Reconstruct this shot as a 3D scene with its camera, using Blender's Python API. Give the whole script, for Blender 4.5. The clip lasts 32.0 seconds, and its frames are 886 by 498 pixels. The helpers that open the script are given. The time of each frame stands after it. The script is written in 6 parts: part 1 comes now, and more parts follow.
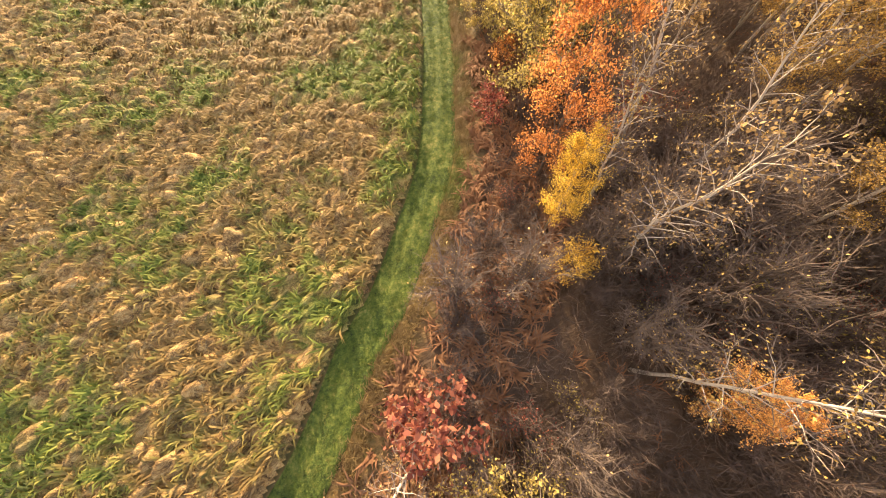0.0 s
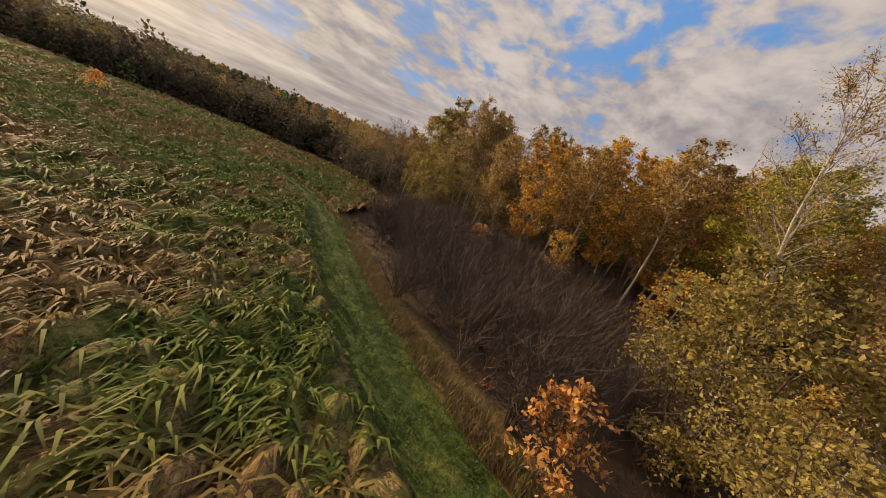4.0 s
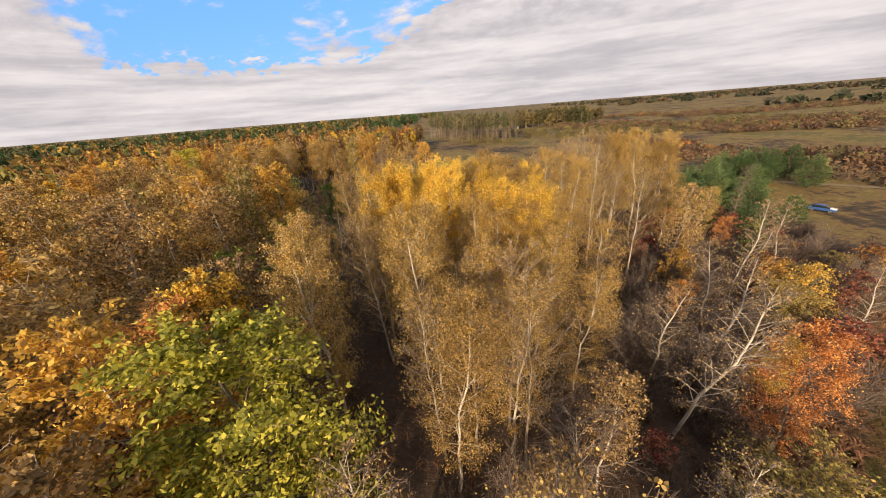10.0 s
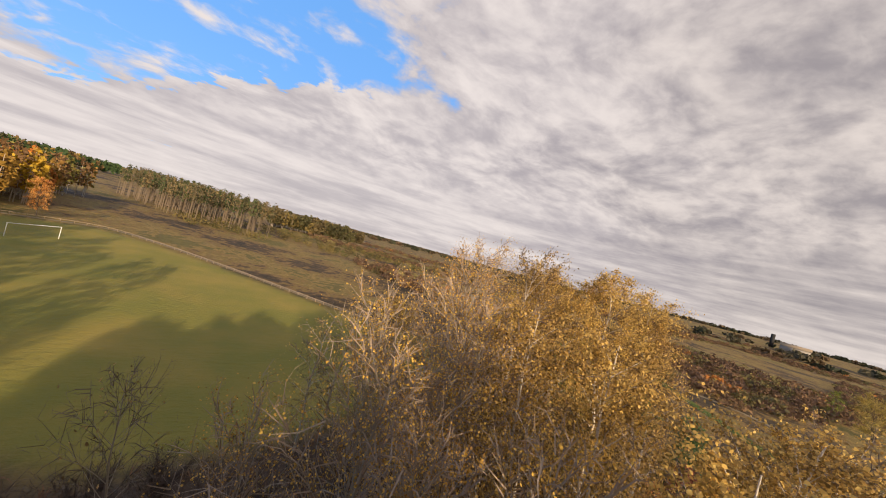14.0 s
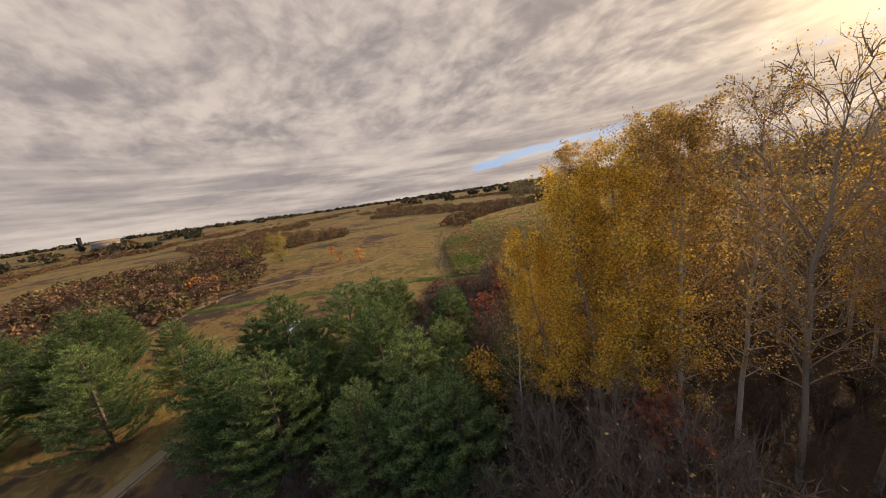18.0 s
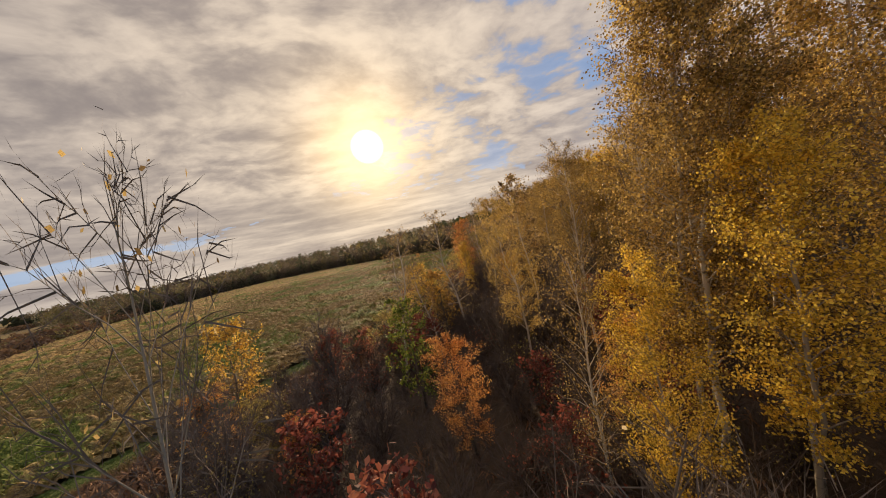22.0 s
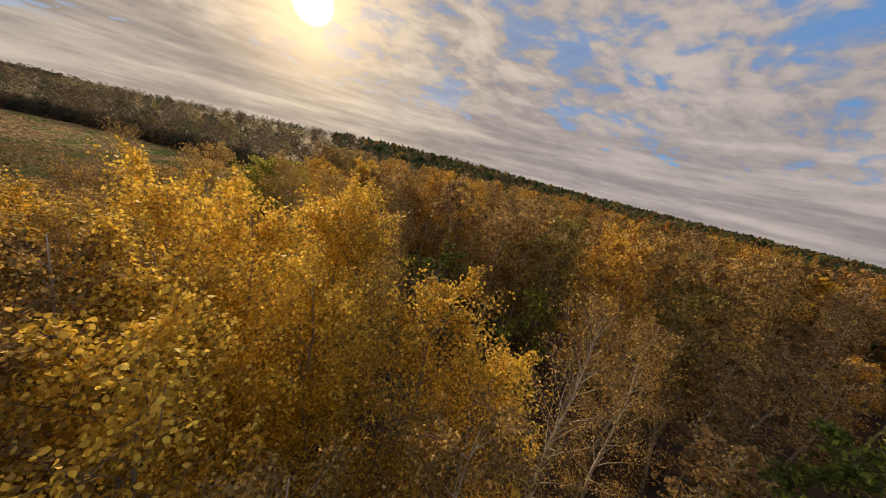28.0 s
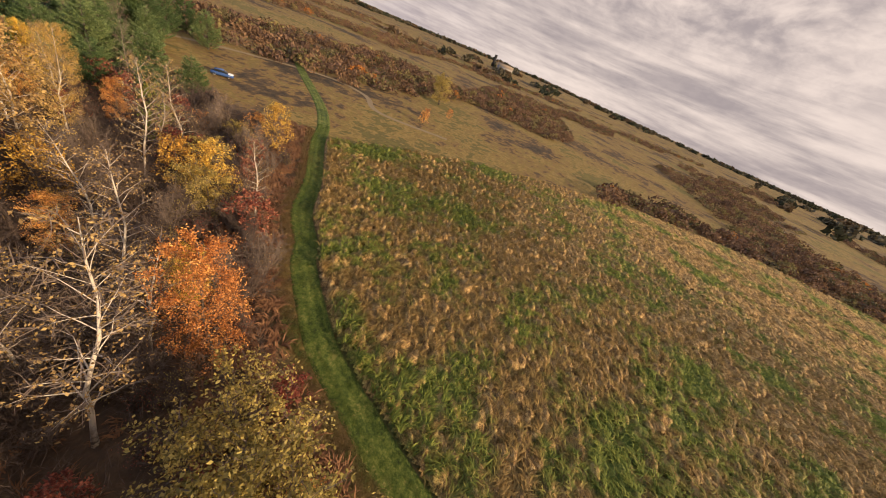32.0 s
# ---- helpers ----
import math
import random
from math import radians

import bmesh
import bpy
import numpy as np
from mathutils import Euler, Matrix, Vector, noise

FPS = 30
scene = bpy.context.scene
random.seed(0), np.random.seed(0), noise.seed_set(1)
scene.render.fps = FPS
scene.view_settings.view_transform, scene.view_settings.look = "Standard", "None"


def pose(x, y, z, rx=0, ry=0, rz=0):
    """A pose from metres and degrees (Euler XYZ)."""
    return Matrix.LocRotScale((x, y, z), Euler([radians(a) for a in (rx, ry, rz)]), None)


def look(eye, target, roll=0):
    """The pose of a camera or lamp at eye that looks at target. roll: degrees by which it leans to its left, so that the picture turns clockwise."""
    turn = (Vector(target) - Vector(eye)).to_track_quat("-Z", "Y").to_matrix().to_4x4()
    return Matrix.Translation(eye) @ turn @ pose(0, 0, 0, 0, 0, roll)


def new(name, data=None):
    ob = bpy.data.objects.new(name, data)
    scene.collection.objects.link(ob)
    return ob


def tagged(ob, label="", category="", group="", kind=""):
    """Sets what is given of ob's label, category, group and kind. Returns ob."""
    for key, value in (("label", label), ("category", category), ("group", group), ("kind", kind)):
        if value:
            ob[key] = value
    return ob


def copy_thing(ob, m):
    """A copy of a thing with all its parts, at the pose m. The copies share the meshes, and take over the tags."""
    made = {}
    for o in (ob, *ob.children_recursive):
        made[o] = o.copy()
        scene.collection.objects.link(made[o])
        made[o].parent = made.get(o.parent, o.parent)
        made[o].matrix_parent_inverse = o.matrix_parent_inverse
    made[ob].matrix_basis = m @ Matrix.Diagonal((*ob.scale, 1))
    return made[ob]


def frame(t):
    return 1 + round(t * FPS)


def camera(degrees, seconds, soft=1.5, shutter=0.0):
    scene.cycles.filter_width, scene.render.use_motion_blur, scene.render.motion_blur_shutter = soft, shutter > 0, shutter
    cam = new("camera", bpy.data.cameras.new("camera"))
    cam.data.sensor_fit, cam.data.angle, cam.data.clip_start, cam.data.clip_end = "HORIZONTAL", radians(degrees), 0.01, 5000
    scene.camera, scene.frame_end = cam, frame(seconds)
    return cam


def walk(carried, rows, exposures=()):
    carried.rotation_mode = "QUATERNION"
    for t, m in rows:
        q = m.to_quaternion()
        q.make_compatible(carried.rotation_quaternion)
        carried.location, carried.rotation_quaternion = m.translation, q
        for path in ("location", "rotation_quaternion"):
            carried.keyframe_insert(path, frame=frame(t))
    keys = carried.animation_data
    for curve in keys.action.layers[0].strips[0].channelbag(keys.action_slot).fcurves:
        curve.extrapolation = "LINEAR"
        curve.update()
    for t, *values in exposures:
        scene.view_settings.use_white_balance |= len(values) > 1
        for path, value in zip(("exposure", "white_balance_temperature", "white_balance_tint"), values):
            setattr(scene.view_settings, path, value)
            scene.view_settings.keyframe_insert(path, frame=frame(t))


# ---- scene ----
# ---------------------------------------------------------------- camera
cam = camera(110.2, 32.0, soft=1.0)
PATH = [
    (0.0, 10.45, 26.17, 18.24, 22.01, 3.81, -27.08),
    (0.5, 10.63, 28.83, 14.80, 40.72, 0.36, -42.49),
    (1.0, 8.07, 31.67, 12.83, 56.80, -1.34, -56.05),
    (1.5, 7.49, 35.30, 11.43, 66.00, -4.42, -59.44),
    (2.0, 8.90, 39.59, 10.86, 69.63, -9.52, -56.85),
    (2.5, 10.57, 44.01, 10.71, 70.21, -15.52, -53.47),
    (3.0, 12.47, 48.24, 9.77, 71.30, -19.69, -53.50),
    (3.5, 14.70, 52.54, 8.46, 72.93, -21.64, -56.65),
    (4.0, 17.34, 57.16, 7.17, 75.63, -20.36, -62.85),
    (4.5, 20.47, 62.37, 6.30, 79.95, -14.62, -71.70),
    (5.0, 24.13, 68.45, 6.26, 85.92, -4.05, -84.21),
    (5.5, 29.13, 74.55, 7.31, 89.48, 6.62, -96.34),
    (6.0, 34.73, 78.04, 9.39, 90.92, 15.77, -108.61),
    (6.5, 39.01, 78.76, 12.15, 90.35, 22.75, -119.81),
    (7.0, 42.83, 78.03, 15.37, 87.65, 27.63, -132.77),
    (7.5, 45.67, 75.87, 18.60, 83.34, 30.50, -145.54),
    (8.0, 47.25, 72.24, 21.85, 77.82, 30.42, -158.38),
    (8.5, 47.13, 67.90, 24.03, 73.12, 27.78, -167.61),
    (9.0, 45.62, 62.52, 25.23, 69.46, 21.67, -173.24),
    (9.5, 43.39, 57.35, 25.49, 67.06, 13.92, -174.43),
    (10.0, 40.71, 52.12, 24.96, 65.61, 4.10, -172.39),
    (10.5, 38.30, 46.91, 24.02, 64.74, -4.42, -169.13),
    (11.0, 36.65, 40.66, 22.76, 65.63, -11.53, -166.94),
    (11.5, 35.84, 34.53, 22.29, 67.25, -16.18, -166.82),
    (12.0, 35.77, 27.79, 21.84, 70.95, -18.77, -170.99),
    (12.5, 36.01, 21.54, 21.36, 75.51, -20.37, -178.21),
    (13.0, 36.00, 14.94, 20.38, 81.41, -20.33, -189.31),
    (13.5, 36.21, 8.70, 19.16, 86.23, -18.55, -200.42),
    (14.0, 36.90, 2.78, 18.10, 90.56, -15.24, -214.11),
    (14.5, 37.27, -3.17, 17.13, 92.82, -10.31, -226.64),
    (15.0, 36.20, -8.45, 15.96, 93.67, -4.22, -240.85),
    (15.5, 33.99, -13.08, 14.57, 93.56, 0.59, -254.89),
    (16.0, 31.62, -18.06, 14.85, 91.71, 4.13, -268.37),
    (16.5, 29.12, -22.86, 15.98, 88.32, 6.43, -281.29),
    (17.0, 26.50, -26.98, 17.17, 84.61, 7.78, -293.39),
    (17.5, 23.75, -29.91, 17.65, 81.68, 8.38, -304.49),
    (18.0, 20.84, -31.19, 16.68, 79.73, 8.31, -314.39),
    (18.5, 17.68, -31.53, 15.09, 79.01, 7.94, -323.79),
    (19.0, 14.10, -30.96, 12.92, 79.91, 7.95, -332.43),
    (19.5, 10.75, -29.23, 11.46, 81.80, 8.27, -339.07),
    (20.0, 7.67, -26.31, 11.21, 83.82, 8.78, -344.31),
    (20.5, 5.28, -23.17, 10.92, 85.58, 8.65, -349.22),
    (21.0, 2.92, -19.78, 10.47, 86.76, 9.78, -356.94),
    (21.5, 0.43, -17.20, 10.51, 87.46, 10.71, -367.59),
    (22.0, -1.16, -13.93, 10.78, 86.66, 11.82, -381.09),
    (22.5, -1.65, -10.39, 11.53, 85.47, 12.91, -394.50),
    (23.0, -1.20, -7.11, 12.47, 84.37, 14.86, -408.94),
    (23.5, 0.37, -4.80, 13.62, 83.30, 17.79, -420.95),
    (24.0, 2.34, -2.93, 14.78, 81.81, 19.60, -432.02),
    (24.5, 5.16, -1.75, 15.67, 80.41, 19.06, -438.53),
    (25.0, 9.79, -0.94, 16.53, 79.95, 17.62, -441.97),
    (25.5, 15.63, -0.43, 17.36, 80.25, 15.22, -442.61),
    (26.0, 22.17, -0.13, 18.19, 80.62, 11.52, -440.23),
    (26.5, 28.88, 0.03, 19.08, 80.30, 6.22, -434.52),
    (27.0, 35.35, 0.13, 20.10, 79.19, -0.86, -425.54),
    (27.5, 41.31, 0.77, 21.09, 77.22, -6.71, -412.55),
    (28.0, 46.55, 1.79, 21.70, 74.33, -12.65, -394.55),
    (28.5, 51.07, 4.24, 21.94, 71.35, -17.09, -377.02),
    (29.0, 54.01, 9.45, 22.50, 69.40, -18.72, -360.37),
    (29.5, 55.10, 15.89, 23.33, 69.56, -17.61, -346.99),
    (30.0, 54.50, 23.26, 24.93, 69.54, -16.55, -332.59),
    (30.5, 51.19, 30.30, 25.92, 68.11, -17.30, -317.25),
    (31.0, 45.65, 36.80, 25.98, 64.99, -19.76, -297.46),
    (31.5, 38.44, 42.42, 25.15, 60.30, -21.52, -275.90),
    (32.0, 30.14, 47.31, 23.57, 55.37, -20.26, -249.82),
]
walk(cam, [(t, pose(x, y, z, rx, ry, rz)) for t, x, y, z, rx, ry, rz in PATH],
     exposures=[(0.0, 1.95, 7600, 15), (0.5, 1.05, 7300, 13), (1.0, 0.25, 7100, 13), (2.0, -0.05, 7200, 13), (4.5, 0.15, 7400, 13), (6.0, 0.28, 7200, 13), (7.0, 0.48, 7100, 13), (8.0, 0.48, 6900, 12), (9.0, 0.45, 6500, 11), (10.0, 0.66, 6750, 12), (11.0, 0.68, 7000, 13), (13.0, 0.57, 6900, 13), (15.5, 0.5, 7000, 13),
                (18.0, 0.3, 7500, 15), (20.0, 0.22, 7500, 16), (22.0, 0.15, 7500, 13), (24.5, 0.0, 7400, 13), (27.0, 0.0, 7300, 13), (29.0, -0.2, 7400, 15), (31.0, 0.15, 7400, 19), (32.0, 0.65, 7400, 18)])

# ---------------------------------------------------------------- light
SUN_AZ, SUN_EL = -10.8, 17.0
SUN_DIR = Vector((-math.sin(radians(SUN_AZ)) * math.cos(radians(SUN_EL)), math.cos(radians(SUN_AZ)) * math.cos(radians(SUN_EL)), math.sin(radians(SUN_EL))))
sun_data = bpy.data.lights.new("sun", "SUN")
sun_data.energy, sun_data.angle, sun_data.color = 4.2, radians(0.9), (1.0, 0.80, 0.56)
sun_lamp = new("sun", sun_data)
sun_lamp.matrix_world = look(tuple(SUN_DIR * 100), (0, 0, 0))


class Net:
    """A small helper that adds nodes and links them."""

    def __init__(self, tree):
        self.t = tree
        tree.nodes.clear()

    def add(self, kind, props=None, **ins):
        n = self.t.nodes.new(kind)
        p = props or {}
        if "operation" in p:
            n.operation = p["operation"]
        if "use_clamp" in p:
            n.use_clamp = p["use_clamp"]
        if "data_type" in p:
            n.data_type = p["data_type"]
        if "interpolation_type" in p:
            n.interpolation_type = p["interpolation_type"]
        if "layer_name" in p:
            n.layer_name = p["layer_name"]
        for k, v in ins.items():
            self.put(n.inputs[int(k[1:])] if k[0] == "i" and k[1:].isdigit() else n.inputs[k.replace("_", " ")], v)
        return n

    def put(self, socket, v):
        if isinstance(v, bpy.types.NodeSocket):
            self.t.links.new(v, socket)
        elif isinstance(v, bpy.types.Node):
            self.t.links.new(v.outputs[0], socket)
        else:
            socket.default_value = v

    def math(self, op, a, b=0.0, c=0.0, clamp=False):
        return self.add("ShaderNodeMath", {"operation": op, "use_clamp": clamp}, i0=a, i1=b, i2=c).outputs[0]

    def vmath(self, op, a, b=(0, 0, 0)):
        n = self.add("ShaderNodeVectorMath", {"operation": op}, i0=a, i1=b)
        return n.outputs["Value"] if op in ("DOT_PRODUCT", "LENGTH", "DISTANCE") else n.outputs[0]

    def mix(self, f, a, b):
        n = self.add("ShaderNodeMix", {"data_type": "RGBA"})
        self.put(n.inputs[0], f), self.put(n.inputs[6], a), self.put(n.inputs[7], b)
        return n.outputs[2]

    def step(self, v, lo, hi, a=0.0, b=1.0):
        return self.add("ShaderNodeMapRange", {"interpolation_type": "SMOOTHSTEP"}, i0=v, i1=lo, i2=hi, i3=a, i4=b).outputs[0]

    def noise(self, vec, scale, detail=4.0, rough=0.55):
        return self.add("ShaderNodeTexNoise", None, Vector=vec, Scale=scale, Detail=detail, Roughness=rough).outputs[0]

    def ramp(self, f, stops):
        n = self.add("ShaderNodeValToRGB", None, i0=f)
        e = n.color_ramp.elements
        while len(e) < len(stops):
            e.new(0.5)
        for q, (p, c) in zip(e, stops):
            q.position, q.color = p, (*c, 1)
        return n.outputs[0]


def direction(az, el):
    a, e = radians(az), radians(el)
    return (-math.sin(a) * math.cos(e), math.cos(a) * math.cos(e), math.sin(e))


world = bpy.data.worlds.new("sky")
scene.world = world
world.use_nodes = True
w = Net(world.node_tree)
d = w.vmath("NORMALIZE", w.add("ShaderNodeTexCoord").outputs["Generated"])
sky = w.add("ShaderNodeTexSky")
sky.sky_type, sky.sun_disc, sky.sun_elevation, sky.sun_rotation = "NISHITA", False, radians(SUN_EL), radians(-SUN_AZ)
sky.air_density, sky.dust_density, sky.ozone_density = 1.0, 0.6, 1.6
xyz = w.add("ShaderNodeSeparateXYZ", None, i0=d)
up = w.math("MAXIMUM", xyz.outputs[2], 0.0)
inv = w.math("DIVIDE", 1.0, w.math("ADD", up, 0.27))
flat = w.add("ShaderNodeCombineXYZ", None, i0=w.math("MULTIPLY", xyz.outputs[0], inv), i1=w.math("MULTIPLY", xyz.outputs[1], inv), i2=w.math("MULTIPLY", up, 1.5)).outputs[0]
# the rolls of the deck run east and west
turned = w.add("ShaderNodeMapping", None, Vector=w.add("ShaderNodeMapping", None, Vector=flat, Rotation=(0, 0, radians(12))).outputs[0], Scale=(1.0, 1.25, 1.0)).outputs[0]
swirl = w.vmath("SUBTRACT", w.add("ShaderNodeTexNoise", None, Vector=turned, Scale=1.5, Detail=5.0).outputs[1], (0.5, 0.5, 0.5))
warp = w.vmath("ADD", turned, w.vmath("MULTIPLY", swirl, (0.34, 0.34, 0.0)))
big = w.noise(warp, 1.1, 4.0, 0.5)
mid = w.noise(warp, 3.3, 6.0, 0.55)
fine = w.noise(warp, 9.0, 5.0, 0.55)
bars = w.noise(w.add("ShaderNodeCombineXYZ", None, i0=xyz.outputs[0], i1=xyz.outputs[1], i2=w.math("MULTIPLY", up, 11.0)).outputs[0], 2.6, 6.0, 0.6)
low = w.step(xyz.outputs[2], 0.26, 0.10)
cover = w.math("ADD", w.math("MULTIPLY", big, 0.40), w.math("ADD", w.math("MULTIPLY", mid, 0.34), w.math("MULTIPLY", fine, 0.26)))
bent = w.vmath("NORMALIZE", w.vmath("ADD", d, w.vmath("MULTIPLY", swirl, (0.55, 0.55, 0.3))))


def lobe(az, el, lo, hi):
    return w.step(w.vmath("DOT_PRODUCT", bent, direction(az, el)), math.cos(radians(hi)), math.cos(radians(lo)))


# the clear part of the sky lies away from the sun, the closed deck on the side of the open land
clear = w.math("MAXIMUM", lobe(-118, 52, 8, 20), w.math("MAXIMUM", lobe(-144, 34, 6, 19), w.math("MAXIMUM", lobe(-163, 27, 6, 20), w.math("MAXIMUM", w.math("MULTIPLY", lobe(175, 26, 5, 20), 0.95), w.math("MULTIPLY", lobe(157, 32, 5, 18), 0.75)))))
clear = w.math("MAXIMUM", clear, w.math("MAXIMUM", lobe(-140, 14, 8, 20), lobe(-167, 16, 8, 17)))
clear = w.math("MAXIMUM", clear, w.math("MULTIPLY", lobe(-52, 34, 4, 24), 0.45))
deck = w.math("MAXIMUM", lobe(100, 25, 40, 75), w.math("MULTIPLY", lobe(30, 40, 25, 50), 0.8))
# the bank under the clear part stands higher towards the south-west
west = w.step(w.vmath("DOT_PRODUCT", d, direction(146, 0)), 0.55, 0.93)
rim = w.math("ADD", 0.12, w.math("ADD", w.math("MULTIPLY", west, 0.25), w.math("MULTIPLY", w.math("SUBTRACT", fine, 0.5), 0.12)))
low_bank = w.step(w.math("SUBTRACT", xyz.outputs[2], rim), 0.03, -0.02)
# a long slit under the deck near the sun
slit_e = w.math("ADD", 0.075, w.math("MULTIPLY", w.math("SUBTRACT", w.vmath("DOT_PRODUCT", d, direction(-45, 0)), 0.22), 0.11))
slit_d = w.math("ABSOLUTE", w.math("SUBTRACT", xyz.outputs[2], w.math("ADD", slit_e, w.math("MULTIPLY", w.math("SUBTRACT", mid, 0.5), 0.05))))
slit = w.math("MULTIPLY", w.step(slit_d, 0.034, 0.002), w.math("MULTIPLY", lobe(28, 7, 9, 19), 0.85))
cover = w.math("SUBTRACT", cover, w.math("MULTIPLY", clear, 0.15))
cover = w.math("ADD", cover, w.math("MULTIPLY", deck, 0.20))
cover = w.math("ADD", cover, w.math("MULTIPLY", low_bank, 0.22))
cover = w.math("SUBTRACT", cover, w.math("MULTIPLY", slit, 0.55))
cloud = w.step(cover, 0.385, 0.50)
cosun = w.math("MAXIMUM", w.vmath("DOT_PRODUCT", d, tuple(SUN_DIR)), 0.0)
glow_wide = w.math("POWER", cosun, 7.0)
glow_near = w.math("POWER", cosun, 90.0)
core = w.step(cosun, math.cos(radians(2.9)), math.cos(radians(0.9)))
tone = w.math("ADD", w.math("MULTIPLY", mid, 0.6), w.math("MULTIPLY", fine, 0.4))
shade = w.add("ShaderNodeMix", None, i0=w.math("MULTIPLY", low, 0.8), i2=w.step(tone, 0.33, 0.68), i3=w.step(bars, 0.34, 0.68)).outputs[0]
grey = w.mix(shade, (0.27, 0.25, 0.27, 1), (0.57, 0.535, 0.52, 1))
grey = w.mix(w.math("MULTIPLY", lobe(-170, 5, 30, 80), 0.25), grey, (0.60, 0.575, 0.58, 1))
grey = w.mix(w.math("MULTIPLY", lobe(62, 22, 25, 65), 0.45), grey, w.mix(shade, (0.20, 0.185, 0.18, 1), (0.48, 0.435, 0.395, 1)))
lit = w.mix(w.math("MULTIPLY", glow_wide, 0.68), grey, w.mix(shade, (0.40, 0.34, 0.28, 1), (1.0, 0.86, 0.66, 1)))
lit = w.mix(w.math("MULTIPLY", glow_near, 0.7), lit, (1.9, 1.45, 0.85, 1))
lit = w.mix(core, lit, (9.0, 7.6, 5.0, 1))
blue = w.mix(0.72, sky.outputs[0], (1.0, 3.3, 7.8, 1))
bg_sky = w.add("ShaderNodeBackground", None, Color=blue, Strength=0.105)
bg_cloud = w.add("ShaderNodeBackground", None, Color=lit, Strength=1.0)
both = w.add("ShaderNodeMixShader", None, i0=w.math("MAXIMUM", w.math("MULTIPLY", cloud, 0.97), w.math("MULTIPLY", w.math("POWER", cosun, 2.0), 0.6)), i1=bg_sky, i2=bg_cloud)
w.add("ShaderNodeOutputWorld", None, Surface=both)


# ---------------------------------------------------------------- materials
def material(name):
    m = bpy.data.materials.new(name)
    m.use_nodes = True
    n = Net(m.node_tree)
    return m, n


def finish(n, colour, rough=0.8, bump=None, strength=0.3, distance=0.05, translucent=0.0, glow=None, spec=0.3):
    b = n.add("ShaderNodeBsdfPrincipled", None, Base_Color=colour, Roughness=rough)
    b.inputs["Specular IOR Level"].default_value = spec
    if bump is not None:
        k = n.add("ShaderNodeBump", None, Height=bump, Strength=strength, Distance=distance)
        n.put(b.inputs["Normal"], k)
    s = b.outputs[0]
    if translucent:
        tr = n.add("ShaderNodeBsdfTranslucent", None, Color=glow if glow is not None else colour)
        s = n.add("ShaderNodeMixShader", None, i0=translucent, i1=s, i2=tr).outputs[0]
    n.add("ShaderNodeOutputMaterial", None, Surface=s)


def leaf_material(name, a, b, c):
    """Leaves between three hues: by tree, by patch in the crown and leaf by leaf."""
    m, n = material(name)
    geo = n.add("ShaderNodeNewGeometry")
    pos = n.add("ShaderNodeTexCoord").outputs["Object"]
    r1 = n.add("ShaderNodeObjectInfo").outputs["Random"]
    r2 = geo.outputs["Random Per Island"]
    f = n.math("ADD", n.math("MULTIPLY", n.noise(pos, 0.45, 2.0), 0.7), n.math("ADD", n.math("MULTIPLY", r1, 0.35), n.math("MULTIPLY", r2, 0.45)))
    col = n.ramp(n.step(f, 0.35, 1.15), [(0.0, a), (0.5, b), (1.0, c)])
    val = n.add("ShaderNodeHueSaturation", None, Saturation=0.93, Value=n.math("ADD", 0.68, n.math("MULTIPLY", r2, 0.86)), Color=col).outputs[0]
    finish(n, val, 0.55, translucent=0.45, glow=val, spec=0.25)
    return m


M_GOLD = leaf_material("leaf_gold", (0.22, 0.133, 0.035), (0.43, 0.271, 0.065), (0.60, 0.405, 0.09))
M_BROWN = leaf_material("leaf_brown", (0.22, 0.135, 0.05), (0.40, 0.255, 0.09), (0.52, 0.36, 0.11))
M_YELLOW = leaf_material("leaf_yellow", (0.42, 0.266, 0.02), (0.72, 0.456, 0.03), (0.80, 0.56, 0.05))
M_AMBER = leaf_material("leaf_amber", (0.38, 0.193, 0.025), (0.60, 0.338, 0.035), (0.66, 0.442, 0.05))
M_OLIVE = leaf_material("leaf_olive", (0.19, 0.155, 0.035), (0.34, 0.268, 0.065), (0.46, 0.348, 0.08))
M_LIME = leaf_material("leaf_lime", (0.17, 0.192, 0.02), (0.38, 0.355, 0.03), (0.60, 0.509, 0.045))
M_GREEN = leaf_material("leaf_green", (0.06, 0.10, 0.016), (0.16, 0.21, 0.028), (0.33, 0.33, 0.04))
M_ORANGE = leaf_material("leaf_orange", (0.42, 0.145, 0.03), (0.67, 0.285, 0.055), (0.75, 0.42, 0.09))
M_RED = leaf_material("leaf_red", (0.18, 0.038, 0.024), (0.28, 0.075, 0.046), (0.40, 0.15, 0.065))
M_NEEDLE = leaf_material("pine_needle", (0.045, 0.095, 0.032), (0.10, 0.17, 0.055), (0.26, 0.33, 0.115))


